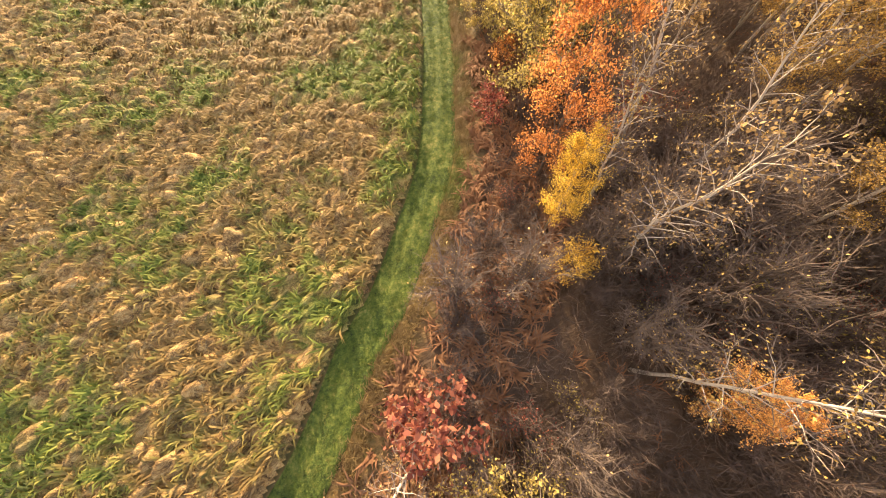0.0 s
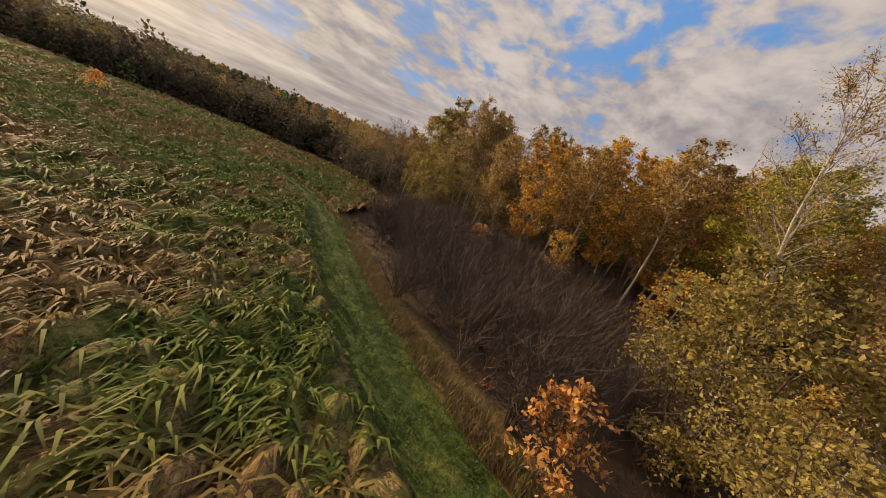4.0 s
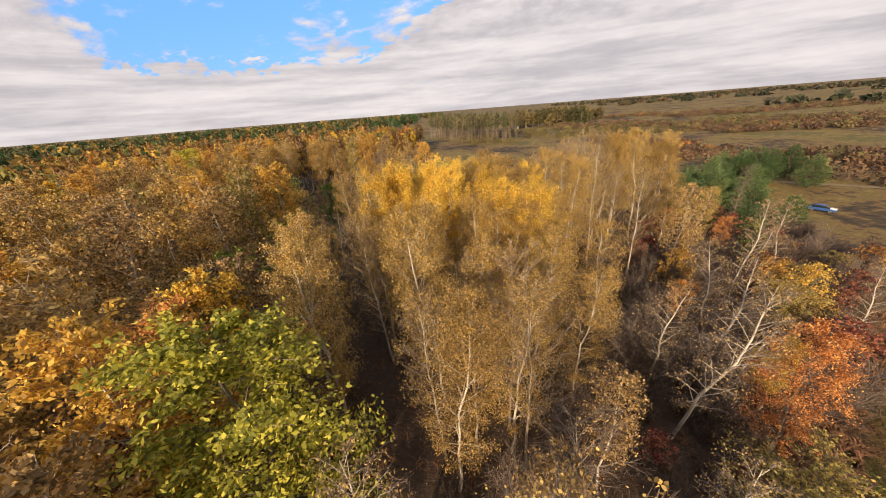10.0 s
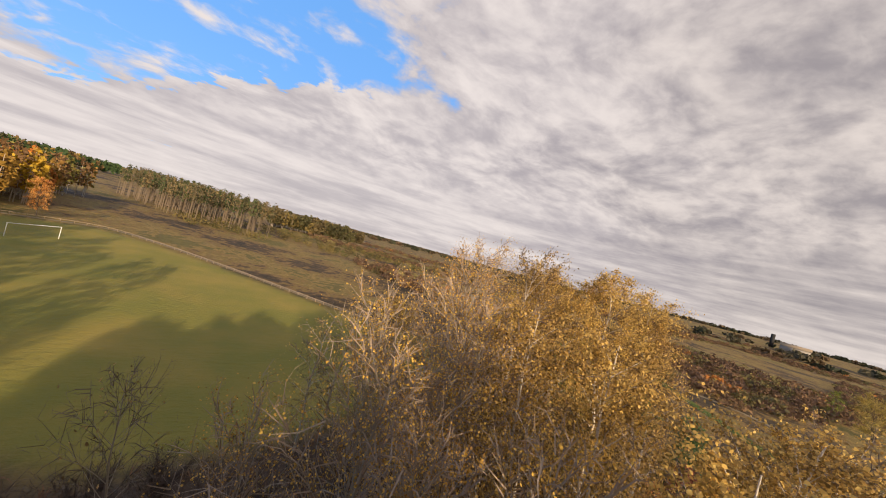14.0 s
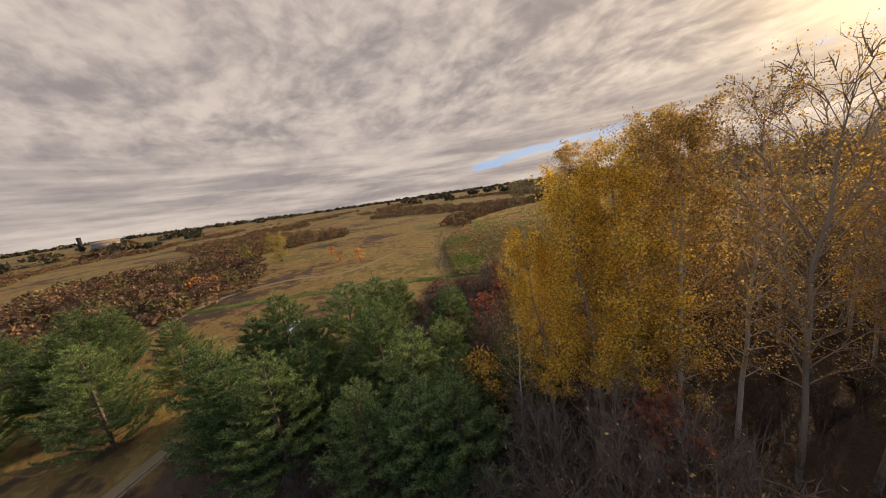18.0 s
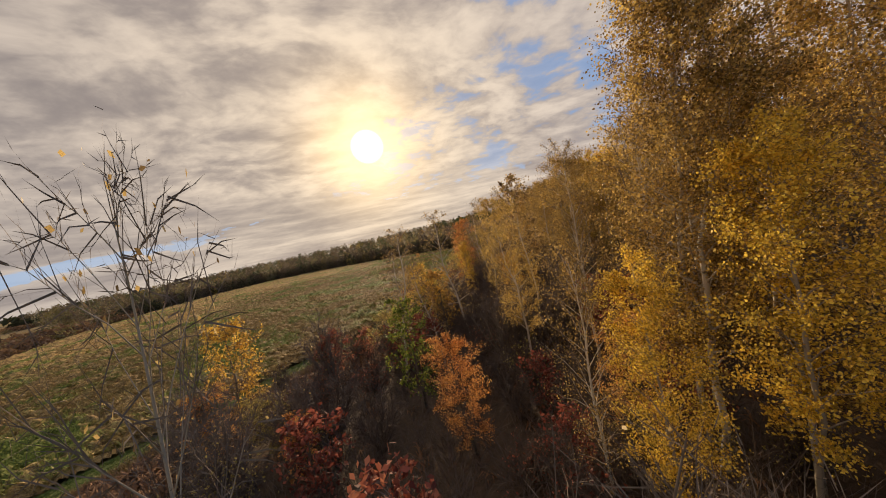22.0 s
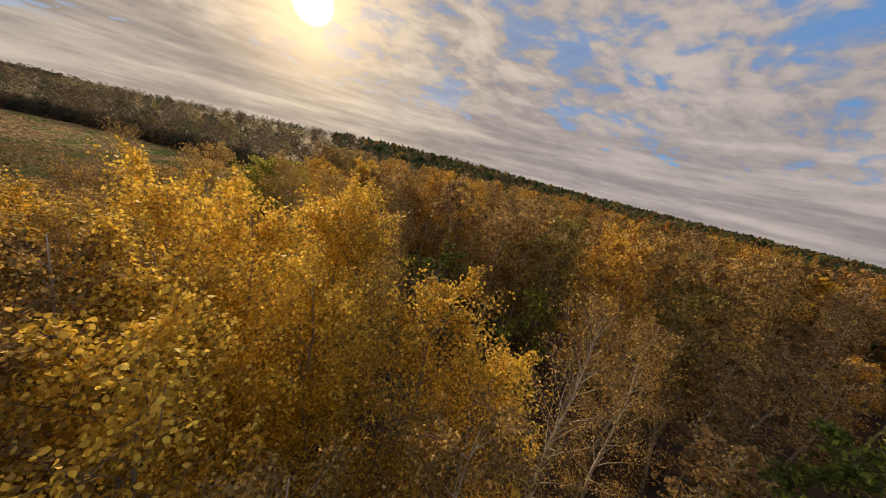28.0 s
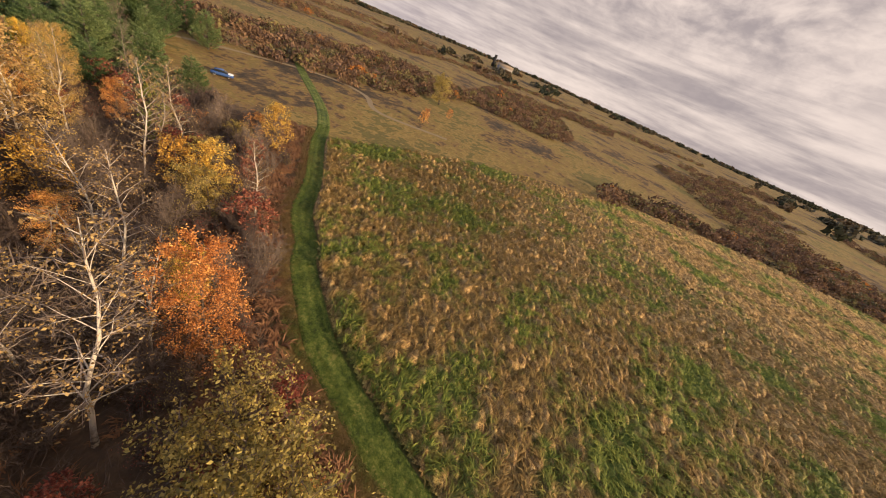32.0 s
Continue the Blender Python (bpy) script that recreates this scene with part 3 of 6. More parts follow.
def pine(seed, height, label):
    """A young pine: whorls of boughs, every shoot set with needles and ending in an upright candle."""
    rng = np.random.default_rng(seed)
    tt = np.linspace(0, 1, 7)
    line = np.stack([rng.normal(0, 0.05, 7) * tt, rng.normal(0, 0.05, 7) * tt, height * tt], 1)
    wood = [tube(line, 0.13 * (1 - tt) + 0.012, 6)]
    shoots, dirs, lens = [], [], []
    z = 0.35
    while z < height * 0.97:
        u = z / height
        reach = 0.40 * height * (1 - u) ** 0.75 * (0.75 + 0.25 * min(1, u * 4)) + 0.15
        n = 6 if u < 0.8 else 4
        for k in range(n):
            a = k * 2 * np.pi / n + rng.uniform(-0.4, 0.4) + z
            ln = reach * rng.uniform(0.7, 1.12)
            out = np.array([math.cos(a), math.sin(a), 0])
            q = np.linspace(0, 1, 5)[:, None]
            pl = np.array([0, 0, z]) + out * ln * q + np.array([0, 0, 1]) * ln * (0.18 * q + 0.34 * q ** 2) + rng.normal(0, 0.03 * ln, (5, 3)) * q
            wood.append(tube(pl, (0.035 * (1 - 0.8 * q[:, 0])) * (1 - 0.6 * u), 4))
            m = max(5, int(ln * 15))
            fr = rng.uniform(0.3, 1.0, m)
            o = np.stack([np.interp(fr, q[:, 0], pl[:, j]) for j in range(3)], 1)
            side = np.cross(out, [0, 0, 1.0]) * rng.choice([-1, 1], m)[:, None]
            dv = unit(out * 0.5 + side * rng.uniform(0.1, 0.9, (m, 1)) + np.array([0, 0, 0.9]) * rng.uniform(0.4, 1.2, (m, 1)))
            shoots.append(o), dirs.append(dv), lens.append(rng.uniform(0.35, 0.75, m) * (0.6 + 0.4 * (1 - u)))
        z += rng.uniform(0.34, 0.5) * (0.8 + 0.25 * height / 8)
    shoots.append(line[-1:]), dirs.append(np.array([[0, 0, 1.0]])), lens.append(np.array([0.7]))
    o, dv, ln = np.concatenate(shoots), np.concatenate(dirs), np.concatenate(lens)[:, None]
    root = tagged(new("pine_tree"), label, "pine tree", "young pines at the corner of the wood")
    v, q = join(wood)
    part("trunk", solid("trunk", v, q, M_BARK, smooth=True), root)
    per = 18
    i = np.repeat(np.arange(len(o)), per)
    f = rng.uniform(0.05, 1.0, (len(i), 1))
    b = o[i] + dv[i] * ln[i] * f
    nd = unit(dv[i] * 0.9 + unit(rng.normal(size=(len(i), 3))) * 0.95)
    sd = unit(np.cross(nd, rng.normal(size=nd.shape)))
    L = rng.uniform(0.13, 0.24, (len(i), 1))
    wv = np.stack([b - sd * 0.018, b + sd * 0.018, b + nd * L], 1).reshape(-1, 3)
    part("crown", solid("crown", wv, np.arange(len(wv)).reshape(-1, 3), M_NEEDLE), root)
    return root


def thicket(seed, height, spread, label, mat, leaves=0, leaf_mat=None, n=760, leaf_size=0.08, name="bare_shrub"):
    """A bush of many bare stems that fork and spread from one stool."""
    rng = np.random.default_rng(seed)
    m = 16
    az = rng.uniform(0, 2 * np.pi, m)
    tilt = rng.uniform(0.1, 0.8, m)
    stems, P0, P1, P2 = [], [], [], []
    for k in range(m):
        q = np.linspace(0, 1, 6)[:, None]
        out = np.array([math.cos(az[k]), math.sin(az[k]), 0])
        h = height * rng.uniform(0.65, 1.0) * (1 - 0.35 * tilt[k])
        pl = out * (0.15 + spread * tilt[k] * q ** 1.2) + np.array([0, 0, 1]) * h * q ** 0.9 + np.cumsum(rng.normal(0, 0.025 * height, (6, 3)), 0) * q
        pl[0, 2] = -0.1
        stems.append(tube(pl, 0.032 * height / 3.5 * (1 - 0.85 * q[:, 0]) + 0.006, 4))
        c = n // m
        fr = rng.uniform(0.18, 1, c)
        b = np.stack([np.interp(fr, q[:, 0], pl[:, j]) for j in range(3)], 1)
        dv = unit(out * 0.35 + rng.normal(0, 0.55, (c, 3)) + np.array([0, 0, 0.75]))
        L = rng.uniform(0.3, 0.95, (c, 1)) * height / 3.5
        P0.append(b), P1.append(b + dv * L * 0.5), P2.append(b + dv * L + rng.normal(0, 0.16, (c, 3)) * L)
    p0, p1, p2 = np.concatenate(P0), np.concatenate(P1), np.concatenate(P2)
    k = rng.integers(0, len(p0), len(p0) * 2)
    s0 = p0[k] + (p2[k] - p0[k]) * rng.uniform(0.2, 1, (len(k), 1))
    s2 = s0 + unit(p2[k] - p0[k] + rng.normal(0, 0.5, (len(k), 3))) * rng.uniform(0.2, 0.55, (len(k), 1))
    tv, tq, t3 = ribbons(p0, p1, p2, 0.012, rng)
    uv, uq, u3 = ribbons(s0, (s0 + s2) / 2, s2, 0.0075, rng)
    o = len(tv)
    root = tagged(new(name), label, "shrub", "shrubs of the underwood")
    v, q = join(stems)
    part("stool", solid("stool", v, q, mat), root)
    wv, wq, w3 = np.concatenate([tv, uv]), np.concatenate([tq, uq + o]), np.concatenate([t3, u3 + o])
    if leaves:
        i = rng.integers(0, len(p0), leaves)
        c = p0[i] + (p2[i] - p0[i]) * rng.uniform(0.3, 1.1, (leaves, 1)) + rng.normal(0, 0.12, (leaves, 3))
        lv, lq = cards(c, leaf_size, rng)
        crown = solid("crown", np.concatenate([wv, lv]), [wq, w3, lq + len(wv)], mat)
        crown.materials.append(leaf_mat)
        crown.polygons.foreach_set("material_index", np.concatenate([np.zeros(len(wq) + len(w3), np.int32), np.ones(len(lq), np.int32)]))
    else:
        crown = solid("crown", wv, [wq, w3], mat)
    part("crown", crown, root)
    return root


def at(x, y, z=0.0, turn=0.0, s=1.0, sz=None, tilt=0.0, way=0.0):
    r = Euler((radians(tilt) * math.cos(way), radians(tilt) * math.sin(way), radians(turn))).to_matrix().to_4x4()
    return Matrix.Translation((x, y, z)) @ r @ Matrix.Diagonal((s, s, sz or s, 1))


# ---------------------------------------------------------------- plan of the land
TRACK = np.array([(-118, -92), (-84, -52), (-58, -24), (-40, -4), (-28.6, 6), (-19, 12), (-7.3, 20.5), (0.8, 25.3), (5.6, 30), (8.0, 31.6), (12, 35.7), (15.6, 40), (18.6, 45.5), (21.3, 51), (24.0, 57), (27.0, 62.6), (30.0, 67.0), (33.2, 71.4), (36.6, 76.3), (39.8, 82), (42.0, 88), (42.8, 94), (41.8, 99.6), (38.4, 104.4), (33, 108)])


def smooth_line(p, step):
    p = np.asarray(p, float)
    out = []
    q = np.concatenate([[2 * p[0] - p[1]], p, [2 * p[-1] - p[-2]]])
    for i in range(1, len(q) - 2):
        a, b, c, e = q[i - 1], q[i], q[i + 1], q[i + 2]
        m = max(2, int(np.linalg.norm(c - b) / step))
        s = np.linspace(0, 1, m, endpoint=False)[:, None]
        out.append(0.5 * (2 * b + (c - a) * s + (2 * a - 5 * b + 4 * c - e) * s ** 2 + (3 * b - a - 3 * c + e) * s ** 3))
    return np.concatenate(out + [p[-1:]])


LINE = smooth_line(TRACK, 1.0)
BEND = int(np.argmin(np.hypot(LINE[:, 0] - 42.8, LINE[:, 1] - 95)))


def inside(poly, x, y):
    """Which of the points lie in the polygon."""
    x, y = np.asarray(x, float), np.asarray(y, float)
    hit = np.zeros(x.shape, bool)
    p = np.asarray(poly, float)
    for (x0, y0), (x1, y1) in zip(p, np.roll(p, -1, 0)):
        c = (y0 > y) != (y1 > y)
        hit ^= c & (x < (x1 - x0) * (y - y0) / ((y1 - y0) if y1 != y0 else 1e-9) + x0)
    return hit


def edge_distance(poly, x, y):
    p = np.asarray(poly, float)
    best = np.full(np.shape(x), 1e9)
    for (x0, y0), (x1, y1) in zip(p, np.roll(p, -1, 0)):
        dx, dy = x1 - x0, y1 - y0
        t = np.clip(((x - x0) * dx + (y - y0) * dy) / (dx * dx + dy * dy + 1e-9), 0, 1)
        best = np.minimum(best, np.hypot(x - x0 - t * dx, y - y0 - t * dy))
    return best


def line_distance(x, y):
    x, y = np.atleast_1d(np.asarray(x, float)), np.atleast_1d(np.asarray(y, float))
    out = np.full(x.shape, 1e9)
    for a in range(0, len(LINE), 40):
        seg = LINE[a:a + 40]
        out = np.minimum(out, np.min(np.hypot(x[..., None] - seg[:, 0], y[..., None] - seg[:, 1]), -1))
    return out


START = int(np.argmin(np.hypot(LINE[:, 0] + 19, LINE[:, 1] - 12)))
CUT = int(np.argmin(np.hypot(LINE[:, 0] - 33.5, LINE[:, 1] - 71.8)))
EDGE = LINE[START:CUT:6]
WOOD = [tuple(p + (2.4, -1.6)) for p in EDGE] + [(38.6, 75.2), (52, 79), (58, 87.7), (62.6, 98), (70, 112), (72, 150), (64, 190), (96, 236), (150, 250), (250, 230), (270, -150), (118, -178), (92, -118), (88, -90), (81, -66), (69, -47), (59, -30), (41, -21), (30, -22.5), (20, -26), (8, -32), (0, -38), (-6, -38), (-12, -27), (-15, -12), (-18, 3)]
MEADOW = [tuple(p) for p in LINE[START - 2:CUT:6]] + [(37.6, 76), (51, 79.7), (57.2, 88.5), (61.6, 99), (68, 112.5), (63, 128), (53, 150), (40, 176), (20, 202), (-8, 228), (-45, 246), (-76, 218), (-92, 178), (-96, 134), (-86, 92), (-66, 58), (-52, 38), (-35, 22)]
GLADE = [(62, -11), (84, -8), (100, -15), (105, -34), (90, -44), (72, -35), (60, -24)]
LAWN = [(-5, -39.5), (0.5, -38.5), (8, -32.6), (20, -26.6), (30, -23), (41, -21.6), (58.4, -30), (68, -47), (80, -66), (87, -90), (84, -108), (66, -115), (53, -106), (43, -95.6), (31, -81.4), (15, -61.6), (2, -49.4)]


def soft_inside(poly, x, y, width):
    dd = edge_distance(poly, x, y)
    return np.where(inside(poly, x, y), np.clip(0.5 + dd / width, 0, 1), np.clip(0.5 - dd / width, 0, 1))


def ridge(x, y):
    """Height of the land: flat near by, a wooded ridge towards the sun, a swell behind the open land."""
    r = np.hypot(x, y)
    az = np.degrees(np.arctan2(-x, y))
    lift = np.clip((r - 260) / 420, 0, 1) ** 1.5
    h1 = 20 * np.exp(-((az + 30) / 34) ** 2) * lift
    h2 = 10 * np.exp(-((az - 40) / 45) ** 2) * np.clip((r - 350) / 700, 0, 1)
    h3 = 16 * np.exp(-((az - 96) / 22) ** 2) * np.clip((r - 500) / 700, 0, 1)
    return h1 + h2 + h3 - 6.0 * np.clip((r - 1200) / 2500, 0, 1)


def axis(lo, hi, step, reach):
    a = list(np.arange(lo, hi + 0.1, step))
    g, out = step, hi
    while out < reach:
        g *= 1.16
        out += g
        a.append(out)
    g, out = step, lo
    while out > -reach:
        g *= 1.16
        out -= g
        a.insert(0, out)
    return np.array(a)


GX, GY = np.meshgrid(axis(-130, 130, 1.25, 4200), axis(-130, 200, 1.25, 4200), indexing="ij")
GZ = ridge(GX, GY)
near = np.hypot(GX, GY) < 420
lump = np.zeros_like(GX)
zm, zl, zw = np.zeros_like(GX), np.zeros_like(GX), np.zeros_like(GX)
zm[near] = soft_inside(MEADOW, GX[near], GY[near], 5.0)
zl[near] = soft_inside(LAWN, GX[near], GY[near], 3.0)
zw[near] = soft_inside(WOOD, GX[near], GY[near], 2.5) * (1 - soft_inside(GLADE, GX[near], GY[near], 6.0))
rr = np.random.default_rng(5)
bumps = sum(np.sin(GX * kx + ph) * np.sin(GY * ky + ph * 1.7) for kx, ky, ph in ((0.31, 0.27, 0.3), (0.83, 0.61, 1.1), (1.4, 1.9, 2.2)))
GZ = GZ + 0.07 * bumps * zm * 0.6 * np.clip((line_distance(GX.ravel(), GY.ravel()).reshape(GX.shape) - 1.5) / 4, 0, 1)
nx, ny = GX.shape
idx = np.arange(nx * ny).reshape(nx, ny)
quads = np.stack([idx[:-1, :-1], idx[1:, :-1], idx[1:, 1:], idx[:-1, 1:]], -1).reshape(-1, 4)
zone = np.stack([zm, zl, zw, np.ones_like(zm)], -1).reshape(-1, 4)
ground = tagged(new("ground", solid("ground", np.stack([GX, GY, GZ], -1).reshape(-1, 3), quads, M_GROUND, smooth=True, tint=("zone", zone))), "rolling open land with meadow, heath and woodland floor", "ground", kind="structure")


def strip(name, line, profile, mat, label, category):
    """A strip of ground along a line with the given cross section: pairs of offset and height."""
    t = unit(np.gradient(line, axis=0))
    nrm = np.stack([t[:, 1], -t[:, 0]], 1)
    off = np.array(profile)
    v = np.concatenate([(line[:, None] + nrm[:, None] * off[None, :, :1]), np.broadcast_to(off[None, :, 1:], (len(line), len(off), 1))], -1)
    v[..., 2] += 0.012 * np.sin(v[..., 0] * 2.1) * np.sin(v[..., 1] * 1.7)
    k = len(off)
    i = np.arange(len(line) * k).reshape(len(line), k)
    q = np.stack([i[:-1, :-1], i[1:, :-1], i[1:, 1:], i[:-1, 1:]], -1).reshape(-1, 4)[:, ::-1]
    return tagged(new(name, solid(name, v.reshape(-1, 3), q, mat, smooth=True)), label, category, kind="structure")


strip("path", LINE, [(-1.3, 0.02), (-1.05, 0.12), (-0.8, 0.14), (-0.6, 0.08), (-0.4, 0.09), (-0.2, 0.15), (0.2, 0.15), (0.4, 0.09), (0.6, 0.08), (0.8, 0.14), (1.05, 0.12), (1.25, 0.02)], M_PATH, "mown green grass path with two shallow wheel ruts", "path")


# ---------------------------------------------------------------- tree kinds
EYES = np.array([(x, y, z) for t, x, y, z, *_ in PATH])
EYE_LINE = np.concatenate([EYES[:-1] + (EYES[1:] - EYES[:-1]) * s for s in (0, 0.2, 0.4, 0.6, 0.8)] + [EYES[-1:]])


def clear_of_flight(x, y, h, r):
    """Whether a crown of this height and radius keeps off the flight line."""
    dd = np.hypot(EYE_LINE[:, 0] - x, EYE_LINE[:, 1] - y)
    part_r = r * np.sqrt(np.clip((h - EYE_LINE[:, 2] + 1.3) / (0.30 * h), 0, 1))
    return not bool(np.any((EYE_LINE[:, 2] < h + 1.2) & (dd < part_r + 1.0)))


class Kind:
    def __init__(self, root, height, radius):
        self.root, self.h, self.r, self.used, self.label = root, height, radius, False, root["label"]
        for o in root.children:
            if o.name.startswith("crown"):
                co = np.zeros(len(o.data.vertices) * 3, np.float32)
                o.data.vertices.foreach_get("co", co)
                self.r = float(np.percentile(np.hypot(co[0::3], co[1::3]), 98))


def birch(seed, h, leaves, mat, label, size=0.19, **k):
    o = dict(rise=0.95, droop=0.12, limbs=34, trunk_r=0.16, base=0.36, spread=h * 0.15, twigs=340)
    o.update(k)
    return Kind(broadleaf("birch_tree", seed, h, o.pop("trunk_r"), o.pop("base"), o.pop("spread"), o.pop("limbs"), int(leaves * 1.5), size, mat, M_BIRCH, label, group="birches of the wood", **o), h, h * 0.155)


BIRCHES = [
    birch(11, 17.5, 3600, M_GOLD, "tall white-barked birch with golden-brown autumn leaves"),
    birch(12, 16.5, 3300, M_GOLD, "slender birch with golden leaves and a bent pale stem", droop=0.2, lean=0.10),
    birch(13, 18, 3800, M_AMBER, "birch with amber-yellow leaves among brown crowns"),
    birch(14, 16, 2300, M_BROWN, "half-bare birch with its last brown leaves", base=0.28),
    birch(15, 17.5, 2600, M_BROWN, "tall thin birch with sparse brownish leaves", droop=0.16),
    birch(16, 17, 3400, M_OLIVE, "birch with dull olive-yellow leaves in full crown"),
    birch(17, 14, 900, M_BROWN, "nearly bare birch with white forked stems", size=0.1, base=0.25, limbs=36, twigs=460, lean=0.10),
    birch(18, 15, 700, M_GOLD, "bare leaning birch with bright white stem", size=0.1, base=0.3, limbs=30, lean=0.16, twigs=420),
]
ASPENS = [
    Kind(broadleaf("aspen_tree", 31, 17, 0.17, 0.25, 2.7, 34, 8000, 0.18, M_YELLOW, M_PALE, "aspen with bright yellow leaves and pale stem", rise=0.9, group="yellow aspens"), 17, 2.9),
    Kind(broadleaf("aspen_tree", 32, 14, 0.15, 0.2, 2.6, 32, 8000, 0.165, M_AMBER, M_PALE, "aspen with deep golden leaves", rise=0.85, group="yellow aspens"), 14, 2.8),
]
MAPLES = [
    Kind(broadleaf("maple_tree", 41, 12.5, 0.16, 0.16, 2.9, 34, 13000, 0.105, M_ORANGE, M_BARK, "maple in bright orange autumn leaf", rise=0.7, group="orange and red trees"), 12.5, 3.0),
    Kind(broadleaf("maple_sapling", 42, 4.2, 0.05, 0.1, 1.3, 16, 1000, 0.16, M_RED, M_BARK, "small red-leaved sapling in the brown undergrowth", rise=0.7, twigs=120, group="orange and red trees"), 4.2, 1.3),
    Kind(broadleaf("maple_sapling", 43, 4.0, 0.05, 0.1, 1.2, 16, 900, 0.16, M_ORANGE, M_BARK, "small orange-leaved sapling among brown growth", rise=0.8, twigs=120, group="orange and red trees"), 4.0, 1.2),
    Kind(broadleaf("rowan_tree", 44, 6.5, 0.08, 0.15, 1.8, 20, 2600, 0.125, M_AMBER, M_BARK, "low tree with dense yellow-orange leaves", rise=0.8, twigs=170, group="orange and red trees"), 6.5, 1.8),
]
WILLOWS = [
    Kind(broadleaf("willow_tree", 51, 10.5, 0.22, 0.12, 3.9, 46, 11000, 0.15, M_OLIVE, M_BARK, "round many-stemmed willow with olive-yellow leaves", rise=0.75, droop=0.14, stems=4, twigs=460, group="willows"), 10.5, 4.2),
    Kind(broadleaf("willow_tree", 52, 8.0, 0.18, 0.12, 3.4, 38, 7500, 0.14, M_OLIVE, M_BARK, "broad willow bush with thinning yellow-green leaves", rise=0.7, droop=0.16, stems=4, twigs=380, group="willows"), 8.0, 3.6),
]
NEAR = [
    Kind(broadleaf("aspen_tree", 33, 17, 0.15, 0.3, 2.3, 44, 18000, 0.097, M_YELLOW, M_PALE, "aspen with large bright yellow leaves on its top shoots", rise=1.1, twigs=620, ovate=True, group="yellow aspens"), 17, 2.5),
    Kind(broadleaf("birch_tree", 34, 17, 0.14, 0.26, 2.3, 46, 4600, 0.085, M_GOLD, M_BIRCH, "birch with many fine upright twigs and few small leaves", rise=1.4, droop=0.0, twigs=1300, spray=1.1, lift=0.9, ovate=True, group="birches of the wood"), 17, 2.6),
    Kind(broadleaf("birch_tree", 35, 17, 0.15, 0.22, 2.4, 44, 18000, 0.08, M_GOLD, M_BIRCH, "birch densely set with small golden-brown leaves", rise=1.05, twigs=700, ovate=True, group="birches of the wood"), 17, 2.6),
    Kind(broadleaf("aspen_tree", 36, 17, 0.15, 0.3, 2.6, 46, 3000, 0.066, M_AMBER, M_PALE, "half-bare aspen with pale upright twigs and a few golden leaves", rise=1.5, droop=0.0, twigs=640, spray=1.3, lift=1.0, ovate=True, twig=M_TWIG_PALE, twig_w=0.015, group="yellow aspens"), 17, 2.8),
]
OAK = Kind(broadleaf("maple_tree", 61, 17, 0.26, 0.22, 3.7, 44, 24000, 0.15, M_LIME, M_BARK, "broad tree in bright yellow-green leaf", rise=0.6, twigs=420, group="green broadleaf trees"), 17, 3.8)
YOUNG_OAK = Kind(broadleaf("oak_tree", 62, 12.5, 0.17, 0.12, 2.5, 28, 2900, 0.2, M_GREEN, M_BARK, "narrow tree with dark green leaves", rise=0.7, group="green broadleaf trees"), 12.5, 2.6)
BARE = Kind(broadleaf("bare_tree", 63, 13.5, 0.17, 0.22, 3.4, 34, 120, 0.12, M_BROWN, M_PALE, "leafless tree with fine pale branches", rise=0.75, twigs=520, spray=1.2, group="bare trees"), 13.5, 3.4)
SHRUBS = [
    Kind(thicket(71, 4.2, 2.0, "leafless grey-brown shrub with dense fine twigs", M_TWIG_DARK), 4.2, 2.4),
    Kind(thicket(72, 3.4, 2.3, "low bare shrub with spreading brown stems", M_TWIG_DARK), 3.4, 2.5),
    Kind(thicket(73, 5.2, 2.1, "tall bare willow shrub with pale twigs", M_TWIG, leaves=160, leaf_mat=M_BROWN), 5.2, 2.6),
    Kind(thicket(74, 3.0, 1.6, "shrub that keeps a few yellow-green leaves", M_TWIG_DARK, leaves=520, leaf_mat=M_OLIVE, name="leafy_shrub"), 3.0, 1.8),
    Kind(thicket(75, 2.4, 1.4, "low shrub with reddish-brown leaves", M_TWIG_DARK, leaves=620, leaf_mat=M_RED, name="leafy_shrub"), 2.4, 1.6),
]
PINES = [Kind(pine(81, 7.2, "young pine with dense blue-green needles"), 7.2, 2.8), Kind(pine(82, 8.6, "bushy pine with upright pale shoots"), 8.6, 3.2), Kind(pine(83, 5.6, "small pine with dark green boughs"), 5.6, 2.2)]

PLACED = []


def flight_gap(x, y, h):
    """How near the flight line comes to the top of a plant."""
    return float(np.sqrt((EYE_LINE[:, 0] - x) ** 2 + (EYE_LINE[:, 1] - y) ** 2 + np.maximum(EYE_LINE[:, 2] - h, 0) ** 2).min())


